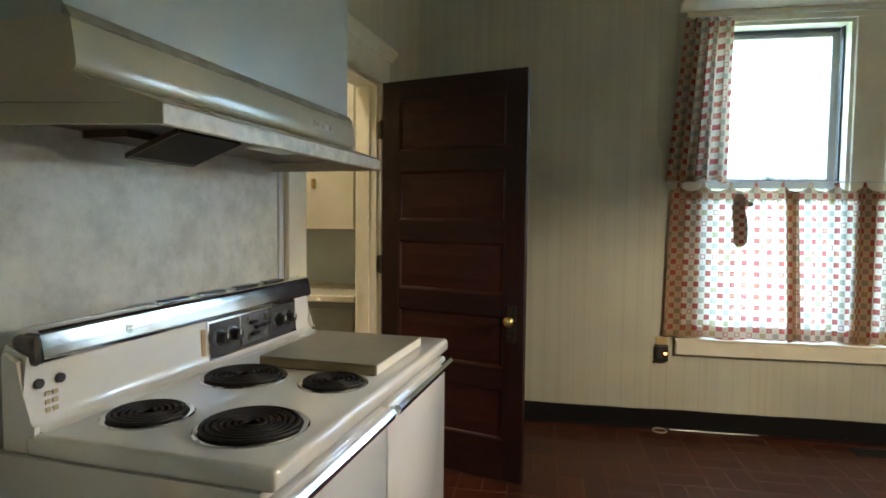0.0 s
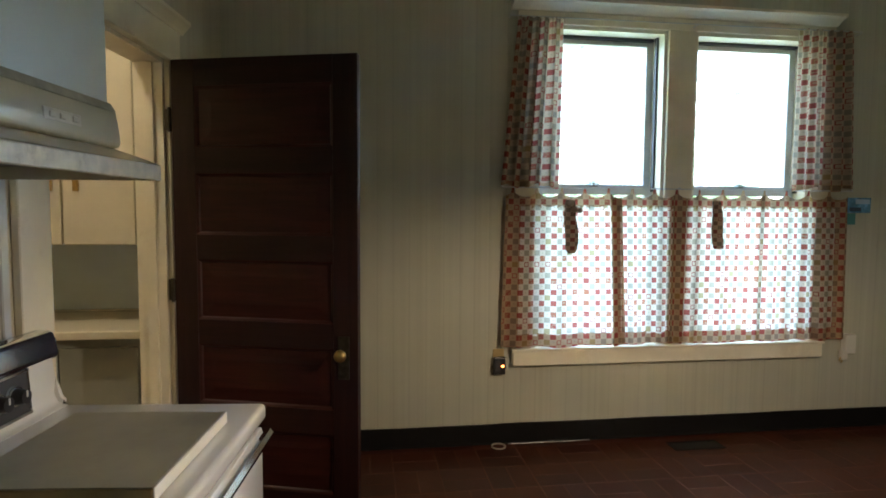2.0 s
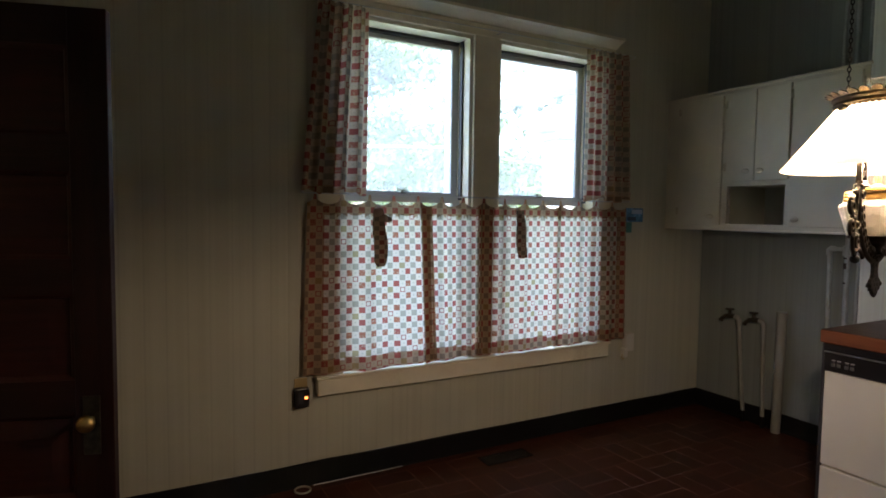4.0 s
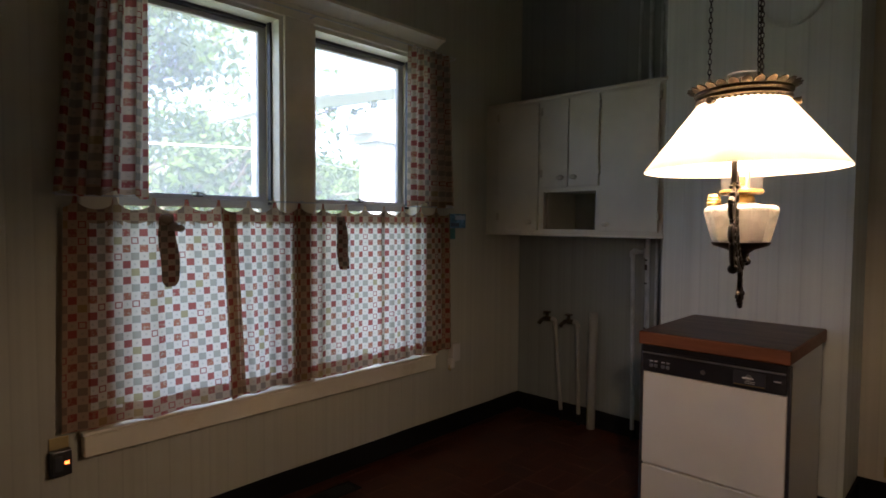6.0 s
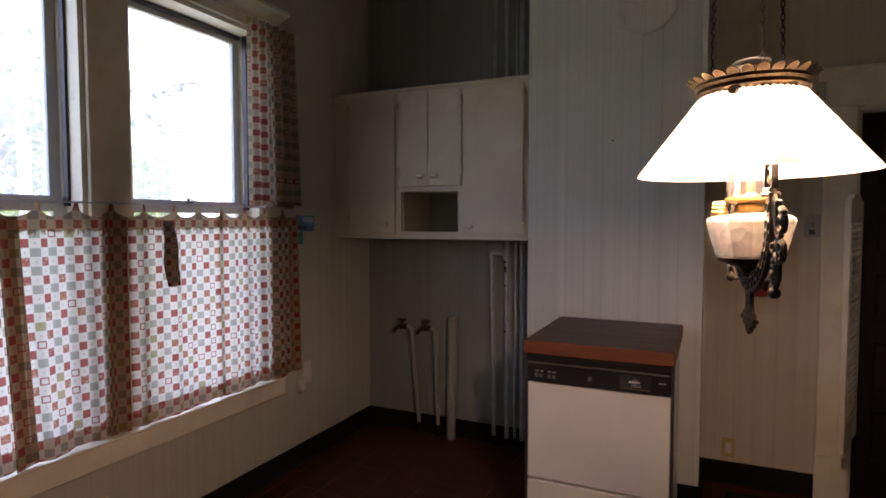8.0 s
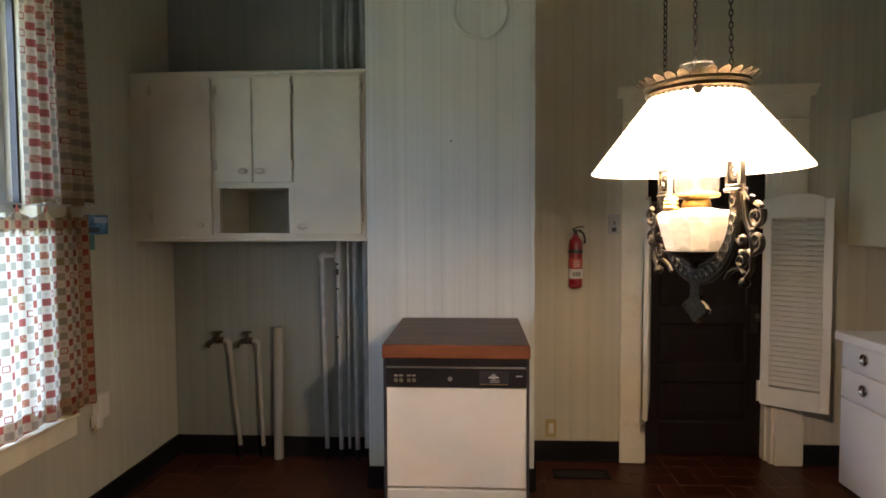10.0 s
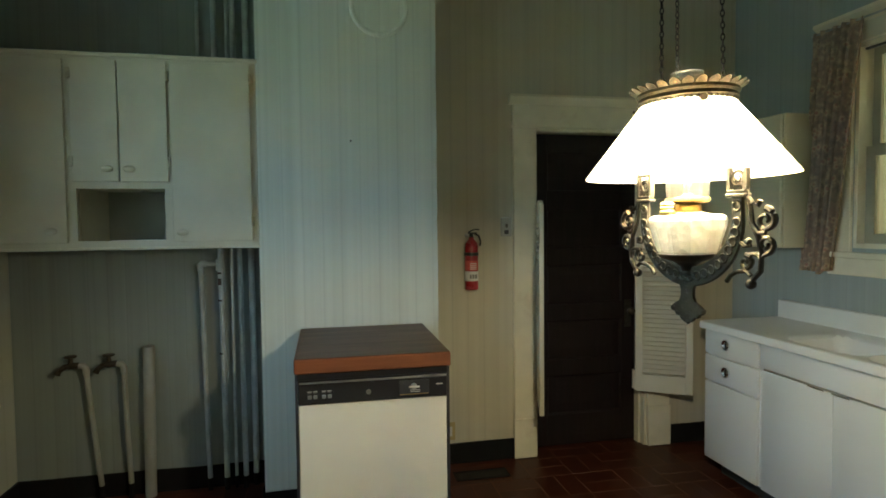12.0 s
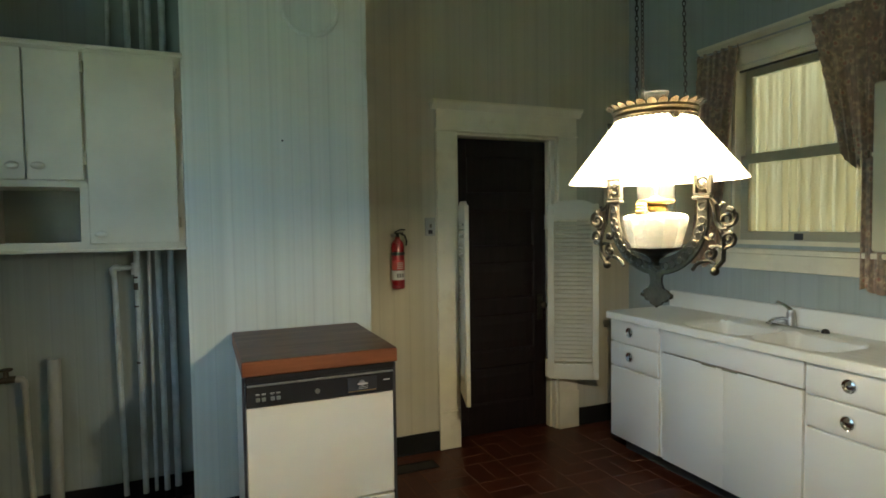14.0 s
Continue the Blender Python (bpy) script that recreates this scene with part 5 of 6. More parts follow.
    for x, z, r in ((0.0, 1.358, 0.009), (0.012, 1.364, 0.006), (-0.012, 1.364, 0.006), (0.0, 1.343, 0.0065), (0.0, 1.330, 0.0065), (0.009, 1.320, 0.0055), (-0.009, 1.320, 0.0055), (0.0, 1.313, 0.006), (0.018, 1.311, 0.0055), (-0.018, 1.311, 0.0055), (0.035, 1.301, 0.0075), (-0.035, 1.301, 0.0075), (0.010, 1.301, 0.006), (-0.010, 1.301, 0.006), (0.023, 1.292, 0.0065), (-0.023, 1.292, 0.0065), (0.0, 1.291, 0.006), (0.009, 1.283, 0.006), (-0.009, 1.283, 0.006), (0.0, 1.278, 0.006)):
        b = bmesh.new()
        bmesh.ops.create_icosphere(b, subdivisions=1, radius=r, matrix=Matrix.Translation(u * x + w * z) @ Matrix.Rotation(radians(11), 4, "Z") @ Matrix.Diagonal((1, 0.95, 1, 1)))
        part("finial_bead", b, M["iron"], fin, smooth=True)
    # three chains of oval links up to the ceiling canopy
    link = bmesh.new()
    pts = [(0.0031 * math.cos(t), 0, 0.0066 * math.sin(t)) for t in [2 * math.pi * i / 12 for i in range(13)]]
    tube(link, pts, 0.0013, 5)
    linkm = mesh_of("chain_link", link, M["chain"], True)
    for a in (102, 342, 222):
        top = Vector((0.045 * math.cos(radians(a)), 0.045 * math.sin(radians(a)), TOP - 0.055))
        foot = Vector((0.0625 * math.cos(radians(a)), 0.0625 * math.sin(radians(a)), 1.728))
        out = Vector((math.cos(radians(a)), math.sin(radians(a)), 0))
        part("chain_hook", tube(bmesh.new(), [out * 0.085 + w * 1.706, out * 0.074 + w * 1.712, out * 0.0635 + w * 1.722, out * 0.0625 + w * 1.730], 0.0028, 6), M["chain"], crown, smooth=True)
        n = int((top - foot).length / 0.0106)
        vs, fs = [], []
        q = (top - foot).to_track_quat("Z", "Y").to_matrix().to_4x4()
        for i in range(n + 1):
            mm = Matrix.Translation(foot.lerp(top, i / n)) @ q @ Euler((0, 0, radians(90 * (i % 2) + 20))).to_matrix().to_4x4()
            base = len(vs)
            vs += [mm @ v.co for v in linkm.vertices]
            fs += [tuple(base + x for x in p.vertices) for p in linkm.polygons]
        me = bpy.data.meshes.new("chain")
        me.from_pydata([tuple(v) for v in vs], [], fs)
        me.materials.append(M["chain"])
        o = new("chain", me)
        o.parent = lp
    part("ceiling_canopy", lathe(bmesh.new(), [(0.0, TOP - 0.06), (0.02, TOP - 0.06), (0.06, TOP - 0.05), (0.07, TOP - 0.02), (0.07, TOP - 0.001)]), M["crown"], lp, smooth=True)


build_lamp()


# ---- curtains ----
def curtain(name, label, x0, x1, top, bottom, y, m, mats, folds=7, depth=0.018, seed=1, scallop=0.0, pitch=0.135, flare=(0, 0), band=0.05, topband=0.06, wave=0.006, full=1.25, group="", rows=46, ruffle=0.0, edge_unlit=(0.0, 0.0)):
    """A gathered cloth. Local x along the wall, z up; y is its mean distance. flare moves the lower corners sideways."""
    rng = random.Random(seed)
    ph = [rng.uniform(0, 6.3) for _ in range(6)]
    cols = max(40, int((x1 - x0) / 0.006))
    bm = bmesh.new()
    uv = bm.loops.layers.uv.new("UVMap")
    grid, coords = [], {}
    for i in range(cols + 1):
        s = i / cols
        line = []
        for j in range(rows + 1):
            t = j / rows
            tz = top
            if scallop:
                q = ((x0 + s * (x1 - x0)) / pitch) % 1.0
                tz = top - scallop * math.sqrt(max(0, 1 - (2 * q - 1) ** 2)) if 0.06 < q < 0.94 else top
            bz = bottom + wave * math.sin(s * folds * 2.1 + ph[0]) + wave * 0.6 * math.sin(s * folds * 5.3 + ph[1])
            z = tz + (bz - tz) * t
            xx = x0 + s * (x1 - x0) + (flare[0] * (1 - s) + flare[1] * s) * t
            fold = math.sin(s * folds * 2 * math.pi + ph[2] + 0.7 * math.sin(s * 7 + ph[3])) * (0.55 + 0.45 * t) + 0.35 * math.sin(s * folds * 4.6 * math.pi + ph[4] + t)
            edge = min(1, min(s, 1 - s) * 14 + 0.35)
            yy = y + depth * fold * edge + ruffle * math.sin(s * 90 + t * 60) * (1 if s > 0.82 or s < 0.0 else 0)
            v = bm.verts.new((xx, yy, z))
            coords[v] = (s * (x1 - x0) * full + seed * 0.37, z)
            line.append(v)
        grid.append(line)
    for i in range(cols):
        for j in range(rows):
            f = bm.faces.new((grid[i][j], grid[i + 1][j], grid[i + 1][j + 1], grid[i][j + 1]))
            zc = sum(v.co.z for v in f.verts) / 4
            # Wide side columns take the hem cloth, painting in the lack of backlight.
            f.material_index = 1 if len(mats) > 1 and (zc < bottom + band or zc > top - topband - scallop or i * (x1 - x0) / cols < edge_unlit[0] or (cols - 1 - i) * (x1 - x0) / cols < edge_unlit[1]) else 0
            f.smooth = True
            for lo in f.loops:
                lo[uv].uv = coords[lo.vert]
    me = bpy.data.meshes.new(name)
    bm.to_mesh(me)
    bm.free()
    for one in mats:
        me.materials.append(one)
    ob = new(name, me)
    ob.matrix_world = m
    return tagged(ob, label, "curtain", group)


two, side = [M["cloth"], M["cloth_hem_unlit"]], [M["cloth_side"], M["cloth_hem_unlit"]]
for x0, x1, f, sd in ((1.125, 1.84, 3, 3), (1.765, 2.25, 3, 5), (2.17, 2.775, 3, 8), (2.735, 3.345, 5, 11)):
    curtain("cafe_curtain", "red and grey checked cotton cafe curtain with scalloped top", x0, x1, 1.542, 0.596, -0.044, pose(0, NY, 0), two, f, 0.011, sd, 0.054, pitch=0.146, group="cafe curtains on the double window", topband=0.058, band=0.072, edge_unlit=(0.085 if x0 < 1.2 else 0.06 if x0 < 1.8 else 0.075 if x0 < 2.3 else 0.0, 0.075 if x1 > 3.3 else 0.055 if x1 < 1.9 else 0.07 if x1 < 2.4 else 0.0), flare=(-0.02 if x0 < 1.2 else 0.04 if x0 < 1.8 else 0.0, 0.02 if x1 > 3.3 else 0.045 if x1 < 1.9 else 0))
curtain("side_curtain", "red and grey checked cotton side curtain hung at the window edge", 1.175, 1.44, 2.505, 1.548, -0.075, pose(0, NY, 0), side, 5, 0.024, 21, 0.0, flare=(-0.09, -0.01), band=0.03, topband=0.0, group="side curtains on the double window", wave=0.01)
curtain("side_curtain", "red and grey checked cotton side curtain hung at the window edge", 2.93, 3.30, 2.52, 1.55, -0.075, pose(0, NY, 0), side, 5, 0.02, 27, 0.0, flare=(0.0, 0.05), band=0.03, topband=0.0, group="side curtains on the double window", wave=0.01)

rod = thing("curtain_rod", "thin white rod holding the cafe curtains", "curtain rod", pose(0, NY, 0))
part("bar", cyl(bmesh.new(), (1.10, -0.044, 1.543), (3.38, -0.044, 1.543), 0.0035, seg=10), M["sash"], rod)
for x in (1.105, 2.21, 3.375):
    part("bracket", tube(bmesh.new(), [(x, -0.001, 1.55), (x, -0.036, 1.55), (x, -0.044, 1.548)], 0.004), M["sash"], rod)
rod2 = thing("curtain_rod", "thin wire rod holding the side curtains", "curtain rod", pose(0, NY, 0))
part("bar", cyl(bmesh.new(), (1.13, -0.075, 2.508), (3.36, -0.075, 2.520), 0.003, seg=8), M["sash"], rod2)
for x in (1.135, 2.27, 3.355):
    part("bracket", tube(bmesh.new(), [(x, -0.022, 2.512), (x, -0.075, 2.513)], 0.003), M["sash"], rod2)


def hanging_tie(x, length, w, seed, knot):
    bm = bmesh.new()
    uv = bm.loops.layers.uv.new("UVMap")
    rng = random.Random(seed)
    rows = []
    for j in range(15):
        t = j / 14
        cx = x + 0.02 * t + 0.004 * math.sin(t * 9 + seed)
        ww = w * (0.75 + 0.35 * math.sin(t * 2.6)) * (0.55 if j == 14 and knot else 1)
        z = 1.472 - length * t
        rows.append([bm.verts.new((cx + ww * c, -0.072 + 0.012 * math.cos(c * 3.0) + s, z)) for c, s in ((-1, 0), (-0.4, -0.012), (0.4, -0.010), (1, 0), (0.4, 0.004), (-0.4, 0.004))])
    for a, b in zip(rows, rows[1:]):
        for kk in range(6):
            f = bm.faces.new((a[kk], a[(kk + 1) % 6], b[(kk + 1) % 6], b[kk]))
            for lo in f.loops:
                lo[uv].uv = (lo.vert.co.x, lo.vert.co.z)
    bm.faces.new(rows[0])
    bm.faces.new(rows[-1])
    if knot:
        for dx, dz, r in ((0.035, -0.055, 0.026), (0.065, -0.062, 0.02), (0.004, -0.02, 0.03)):
            bmesh.ops.create_icosphere(bm, subdivisions=2, radius=r, matrix=Matrix.Translation((x + dx, -0.075, 1.472 + dz)) @ Matrix.Diagonal((1, 0.6, 0.8, 1)))
    solid("hanging_tie", bm, M["cloth_tie"], "dark patterned cloth tie hanging over the cafe curtain", "curtain tie", kind="", m=pose(0, NY, 0), smooth=True, group="curtain ties")


hanging_tie(1.498, 0.315, 0.037, 2, True)
hanging_tie(2.425, 0.29, 0.036, 5, False)


def floral():
    k = Nodes("faded floral cotton")
    v = k.coords()
    vo = k.n("ShaderNodeTexVoronoi")
    k.link(v, vo.inputs["Vector"])
    vo.inputs["Scale"].default_value = 26
    n2 = k.noise(v, 34, 5)
    col = k.ramp(vo.outputs["Distance"], [(0.15, (0.46, 0.25, 0.20)), (0.32, (0.62, 0.49, 0.33)), (0.6, (0.42, 0.31, 0.24))])
    col = k.mix(k.ramp(n2, [(0.45, (0,)), (0.62, (0.8,))]), col, (0.28, 0.235, 0.20))
    d, tr, mx = k.n("ShaderNodeBsdfDiffuse"), k.n("ShaderNodeBsdfTranslucent"), k.n("ShaderNodeMixShader")
    k.link(col, d.inputs[0])
    k.link(col, tr.inputs[0])
    mx.inputs[0].default_value = 0.2
    k.link(d.outputs[0], mx.inputs[1])
    k.link(tr.outputs[0], mx.inputs[2])
    k.link(mx.outputs[0], k.out.inputs["Surface"])
    return k.m


def sheer():
    k = Nodes("cream curtain lining")
    v = k.coords(scale=(9, 9, 0.6))
    col = k.ramp(k.noise(v, 2.0, 4), [(0.3, (0.42, 0.34, 0.19)), (0.55, (0.58, 0.50, 0.32)), (0.75, (0.68, 0.62, 0.45))])
    d, tr, mx = k.n("ShaderNodeBsdfDiffuse"), k.n("ShaderNodeBsdfTranslucent"), k.n("ShaderNodeMixShader")
    k.link(col, d.inputs[0])
    k.link(col, tr.inputs[0])
    mx.inputs[0].default_value = 0.032
    k.link(d.outputs[0], mx.inputs[1])
    k.link(tr.outputs[0], mx.inputs[2])
    k.link(mx.outputs[0], k.out.inputs["Surface"])
    return k.m


M["floral"], M["sheer"] = floral(), sheer()
curtain("floral_curtain", "faded brown floral curtain with a ruffled edge beside the sink window", 3.205, 3.50, 2.47, 1.19, 0.06, pose(0, SY, 0), [M["floral"]], 5, 0.03, 31, flare=(0.16, 0.06), group="floral curtains at the sink window", wave=0.012, ruffle=0.006)
curtain("floral_curtain", "faded brown floral curtain swagged back beside the sink window", 2.36, 2.775, 2.475, 1.73, 0.085, pose(0, SY, 0), [M["floral"]], 5, 0.024, 37, group="floral curtains at the sink window", wave=0.03, ruffle=0.008, flare=(0.06, -0.17))
curtain("floral_curtain", "faded brown floral curtain tail below the swag", 2.40, 2.53, 1.75, 1.12, 0.055, pose(0, SY, 0), [M["floral"]], 3, 0.016, 41, group="floral curtains at the sink window", wave=0.012)
curtain("lining_curtain", "cream pleated curtain behind the sink window glass", 2.47, 3.33, 2.40, 1.30, -0.20, pose(0, SY, 0), [M["sheer"]], 13, 0.028, 43, wave=0.004)
rod3 = thing("curtain_rod", "thin metal rod over the sink window", "curtain rod", pose(0, SY, 0))
part("bar", cyl(bmesh.new(), (2.34, 0.06, 2.462), (3.52, 0.06, 2.462), 0.005, seg=10), M["steel"], rod3)
for x in (2.345, 3.515):
    part("bracket", tube(bmesh.new(), [(x, 0.001, 2.462), (x, 0.06, 2.462)], 0.004), M["steel"], rod3)


# ---- steel wall cabinets by the sink window ----
def steel_cabinet(x0, x1, label):
    c = thing("steel_wall_cabinet", label, "cabinet", pose(0, SY, 0), "steel wall cabinets")
    part("body", B(x0, x1, 0.001, 0.228, 1.315, 2.05, bevel=0.008, seg=2), M["cab_cream"], c, smooth=True)
    part("door", B(x0 + 0.004, x1 - 0.004, 0.229, 0.25, 1.318, 2.047, bevel=0.012, seg=3), M["cab_cream"], c, smooth=True)


M["cab_cream"] = plain("cream enamelled steel", (0.74, 0.68, 0.48), 0.3, vary=0.06, scale=4, coat=0.2)
steel_cabinet(3.51, 4.19, "cream steel wall cabinet in the corner beside the sink window")
steel_cabinet(1.55, 2.375, "cream steel wall cabinet beside the swagged curtain")


# ---- pipes, taps ----
def pipe(name, label, pts, r, mat, group="", collar=()):
    p = thing(name, label, "pipe", pose(0, 0, 0), group)
    part("tube", tube(bmesh.new(), pts, r, 12), M[mat], p, smooth=True)
    for z, x, y in collar:
        part("coupling", cyl(bmesh.new(), (x, y, z - 0.025), (x, y, z + 0.025), r * 1.35, seg=14), M[mat], p, smooth=True)
    return p


for y, yb, lab in ((3.632, 3.570, "old dark garden-style tap on a leaning white standpipe"), (3.448, 3.424, "old dark tap on a white standpipe")):
    p = pipe("water_tap", lab, [(4.15, yb, 0.08), (4.15, (y + yb) / 2, 0.4), (4.15, y - 0.006, 0.700)], 0.0135, "white_pipe", "water taps")
    part("pipe_foot", cyl(bmesh.new(), (4.15, yb, 0.0), (4.15, yb, 0.08), 0.0135, seg=12), M["base_black"], p, "black painted pipe foot", smooth=True)
    part("elbow", tube(bmesh.new(), [(4.15, y - 0.007, 0.690), (4.15, y - 0.003, 0.722), (4.15, y + 0.006, 0.734), (4.149, y + 0.028, 0.738)], 0.0175, 12), M["white_pipe"], p, smooth=True)
    bm = cyl(bmesh.new(), (4.149, y + 0.026, 0.738), (4.146, y + 0.075, 0.738), 0.0165, 0.0185)
    tube(bm, [(4.146, y + 0.070, 0.738), (4.142, y + 0.095, 0.734), (4.138, y + 0.118, 0.716), (4.136, y + 0.128, 0.696)], 0.014, 10, [0.016, 0.015, 0.0135, 0.016])
    cyl(bm, (4.146, y + 0.066, 0.745), (4.146, y + 0.066, 0.782), 0.0125, 0.010)
    part("tap_body", bm, M["tap"], p, "dark brass tap body", smooth=True)
    bm = cyl(bmesh.new(), (4.146, y + 0.066, 0.782), (4.146, y + 0.066, 0.790), 0.024, seg=14)
    ring(bm, (4.146, y + 0.066, 0.787), (0, 0, 1), 0.025, 0.0055, 18, 6)
    part("tap_handle", bm, M["tap"], p, "round tap handwheel", smooth=True)
pipe("capped_pipe", "thick white capped standpipe", [(4.15, 3.327, 0.0), (4.15, 3.317, 0.79), (4.15, 3.316, 0.822)], 0.030, "white_pipe")
for y0, y1, x, r, top in ((3.020, 3.040, 4.15, 0.0135, 1.262), (2.929, 2.942, 4.14, 0.0145, TOP), (2.880, 2.875, 4.15, 0.009, TOP), (2.828, 2.846, 4.14, 0.0145, TOP), (2.775, 2.780, 4.17, 0.017, TOP), (3.045, 3.018, 4.17, 0.010, None)):
    z0 = 0.0 if top else 1.40
    z1 = top or TOP
    p = pipe("riser_pipe", "pale painted pipe running up the wall beside the chimney breast", [(x, y0, z0 + 0.07 * (z0 == 0)), (x, (y0 + y1) / 2, 0.5 * (z0 + z1)), (x, y1, z1)], r, "galv", "riser pipes")
    if z0 == 0:
        part("pipe_foot", cyl(bmesh.new(), (x, y0, 0.0), (x, y0, 0.07), r, seg=12), M["base_black"], p, "black painted pipe foot", smooth=True)
    if y0 == 2.929:
        part("coupling", cyl(bmesh.new(), (x, y1, 1.225), (x, y1, 1.285), r * 1.3, seg=14), M["galv"], p, smooth=True)
        part("branch", tube(bmesh.new(), [(x, y1, 1.262), (x, 2.99, 1.262), (4.15, 3.028, 1.262)], 0.0125, 10), M["galv"], p, smooth=True)
        part("elbow", tube(bmesh.new(), [(4.15, 3.010, 1.262), (4.15, 3.034, 1.264), (4.15, 3.044, 1.256), (4.15, 3.042, 1.225)], 0.018, 10), M["galv"], p, smooth=True)
        for z, h in ((1.145, 0.036), (1.205, 0.010), (1.055, 0.009), (0.76, 0.010)):
            part("bare_patch", cyl(bmesh.new(), (x - 0.0015, y1 - 0.004, z), (x - 0.0015, y1 - 0.004, z + h), r, seg=12), M["rust"], p, "chipped dark bare metal")


# ---- small wall things ----
ex = thing("fire_extinguisher", "red fire extinguisher hanging on the wall with a white label", "fire extinguisher", pose(4.15, 1.512, 1.07))
cyl_body = lathe(bmesh.new(), [(0.0, 0.0), (0.034, 0.0), (0.04, 0.006), (0.04, 0.255), (0.036, 0.28), (0.022, 0.298), (0.016, 0.305), (0.016, 0.316), (0.0, 0.316)], seg=28)
part("cylinder", cyl_body, M["red"], ex, smooth=True)
part("label", lathe(bmesh.new(), [(0.0405, 0.055), (0.0408, 0.056), (0.0408, 0.112), (0.0405, 0.113)], seg=28), M["label_white"], ex, "white printed label")
part("label_band", lathe(bmesh.new(), [(0.0405, 0.118), (0.0407, 0.119), (0.0407, 0.175), (0.0405, 0.176)], seg=28), plain("label red", (0.62, 0.09, 0.07), 0.45), ex)
for i in range(3):
    part("printed_bar", B(-0.0425, -0.041, -0.022 + 0.016 * i, -0.010 + 0.016 * i, 0.07, 0.095), M["label_grey"], ex)
for i in range(4):
    part("printed_bar", B(-0.0425, -0.041, -0.02, 0.02, 0.125 + 0.011 * i, 0.129 + 0.011 * i), M["label_white"], ex)
part("strap", lathe(bmesh.new(), [(0.0405, 0.205), (0.043, 0.206), (0.043, 0.224), (0.0405, 0.225)], seg=28), M["black"], ex)
bm = cyl(bmesh.new(), (0, 0, 0.316), (0, 0, 0.336), 0.012)
box(bm, -0.008, 0.008, -0.035, 0.02, 0.336, 0.344, bevel=0.002)
part("valve_head", bm, M["black"], ex)
part("lever", tube(bmesh.new(), [(0, 0.018, 0.346), (0, -0.02, 0.362), (0, -0.05, 0.360)], 0.0045, 6), M["black"], ex)
part("hose", tube(bmesh.new(), [(-0.01, -0.018, 0.335), (-0.012, -0.042, 0.325), (-0.012, -0.054, 0.29), (-0.012, -0.05, 0.262)], 0.006, 8), M["rubber"], ex, smooth=True)
part("gauge", cyl(bmesh.new(), (-0.008, 0.02, 0.326), (-0.008, 0.04, 0.328), 0.01), M["steel"], ex)
part("bracket", B(0.03, 0.049, -0.015, 0.015, 0.14, 0.30), M["steel"], ex)

M["switch_plate"] = plain("tarnished metal switch plate", (0.22, 0.20, 0.165), 0.45, 0.4, vary=0.25, scale=30)
sw = thing("light_switch", "grey metal switch plate beside the door casing", "switch", pose(EX, 1.278, 1.445))
part("plate", B(-0.007, -0.0005, -0.036, 0.036, -0.058, 0.058, bevel=0.003), plain("grey switch plate", (0.42, 0.41, 0.37), 0.4), sw)
part("toggle", B(-0.022, -0.007, -0.006, 0.006, -0.005, 0.018, bevel=0.002), M["switch_plate"], sw)
part("rocker", B(-0.011, -0.007, -0.014, 0.014, -0.045, -0.02, bevel=0.002), M["storm"], sw)
ou = thing("wall_outlet", "yellowed outlet plate low on the wall", "outlet", pose(EX, 1.645, 0.20))
part("plate", B(-0.006, -0.0005, -0.034, 0.034, -0.055, 0.055, bevel=0.002), M["tan_plastic"], ou)
part("socket", B(-0.008, -0.006, -0.014, 0.014, -0.03, 0.03, bevel=0.001), M["white_plastic"], ou)
ou = thing("wall_outlet", "outlet with a black plug-in adapter showing an orange light", "outlet", pose(1.103, NY, 0.485))
part("plate", B(-0.034, 0.034, -0.006, -0.0005, 0.0, 0.095, bevel=0.002), M["tan_plastic"], ou, "yellowed plate")
ad = part("adapter", B(-0.036, 0.036, -0.042, -0.0065, -0.052, 0.05, bevel=0.005, seg=2), M["black"], ou, "black plug-in adapter")
k = Nodes("orange pilot light")
k.set(color=(0.9, 0.25, 0.05), glow=(1.0, 0.22, 0.04), emit=0.5)
part("pilot_light", B(0.010, 0.026, -0.045, -0.042, -0.006, 0.006), k.m, ad)
part("adapter_face", B(-0.022, 0.004, -0.044, -0.042, -0.03, 0.03), M["storm"], ad)
bx = thing("wall_box", "small white box with a hanging cord on the wall", "junction box", pose(3.41, NY, 0.54))
part("box", B(-0.022, 0.055, -0.045, -0.0005, -0.045, 0.08, bevel=0.005), M["white_plastic"], bx)
part("plug", B(-0.045, -0.005, -0.05, -0.008, -0.085, -0.02, bevel=0.006), M["white_plastic"], bx)
part("cord", tube(bmesh.new(), [(-0.03, -0.03, -0.04), (-0.055, -0.035, -0.09), (-0.04, -0.035, -0.10), (-0.02, -0.03, -0.07)], 0.004), M["tan_plastic"], bx)
cd = thing("wall_picture", "small blue picture card with a teal tag on the wall", "picture", pose(3.465, NY, 1.452))
part("card", B(-0.082, 0.082, -0.010, -0.0005, -0.045, 0.052, bevel=0.001), M["blue_card"], cd)
part("print", B(-0.03, 0.07, -0.0125, -0.0105, 0.012, 0.042), plain("pale blue print", (0.45, 0.62, 0.80), 0.3, vary=0.2), cd)
part("print", B(-0.07, 0.01, -0.0125, -0.0105, -0.035, -0.01), plain("navy print", (0.03, 0.07, 0.14), 0.3, vary=0.2), cd)
part("tag", B(-0.095, -0.02, -0.006, -0.0005, -0.12, -0.047, bevel=0.001), M["teal"], cd)
fl = thing("flue_cover", "round painted-over flue cover on the chimney breast", "flue cover", pose(3.782, 2.08, 2.57))
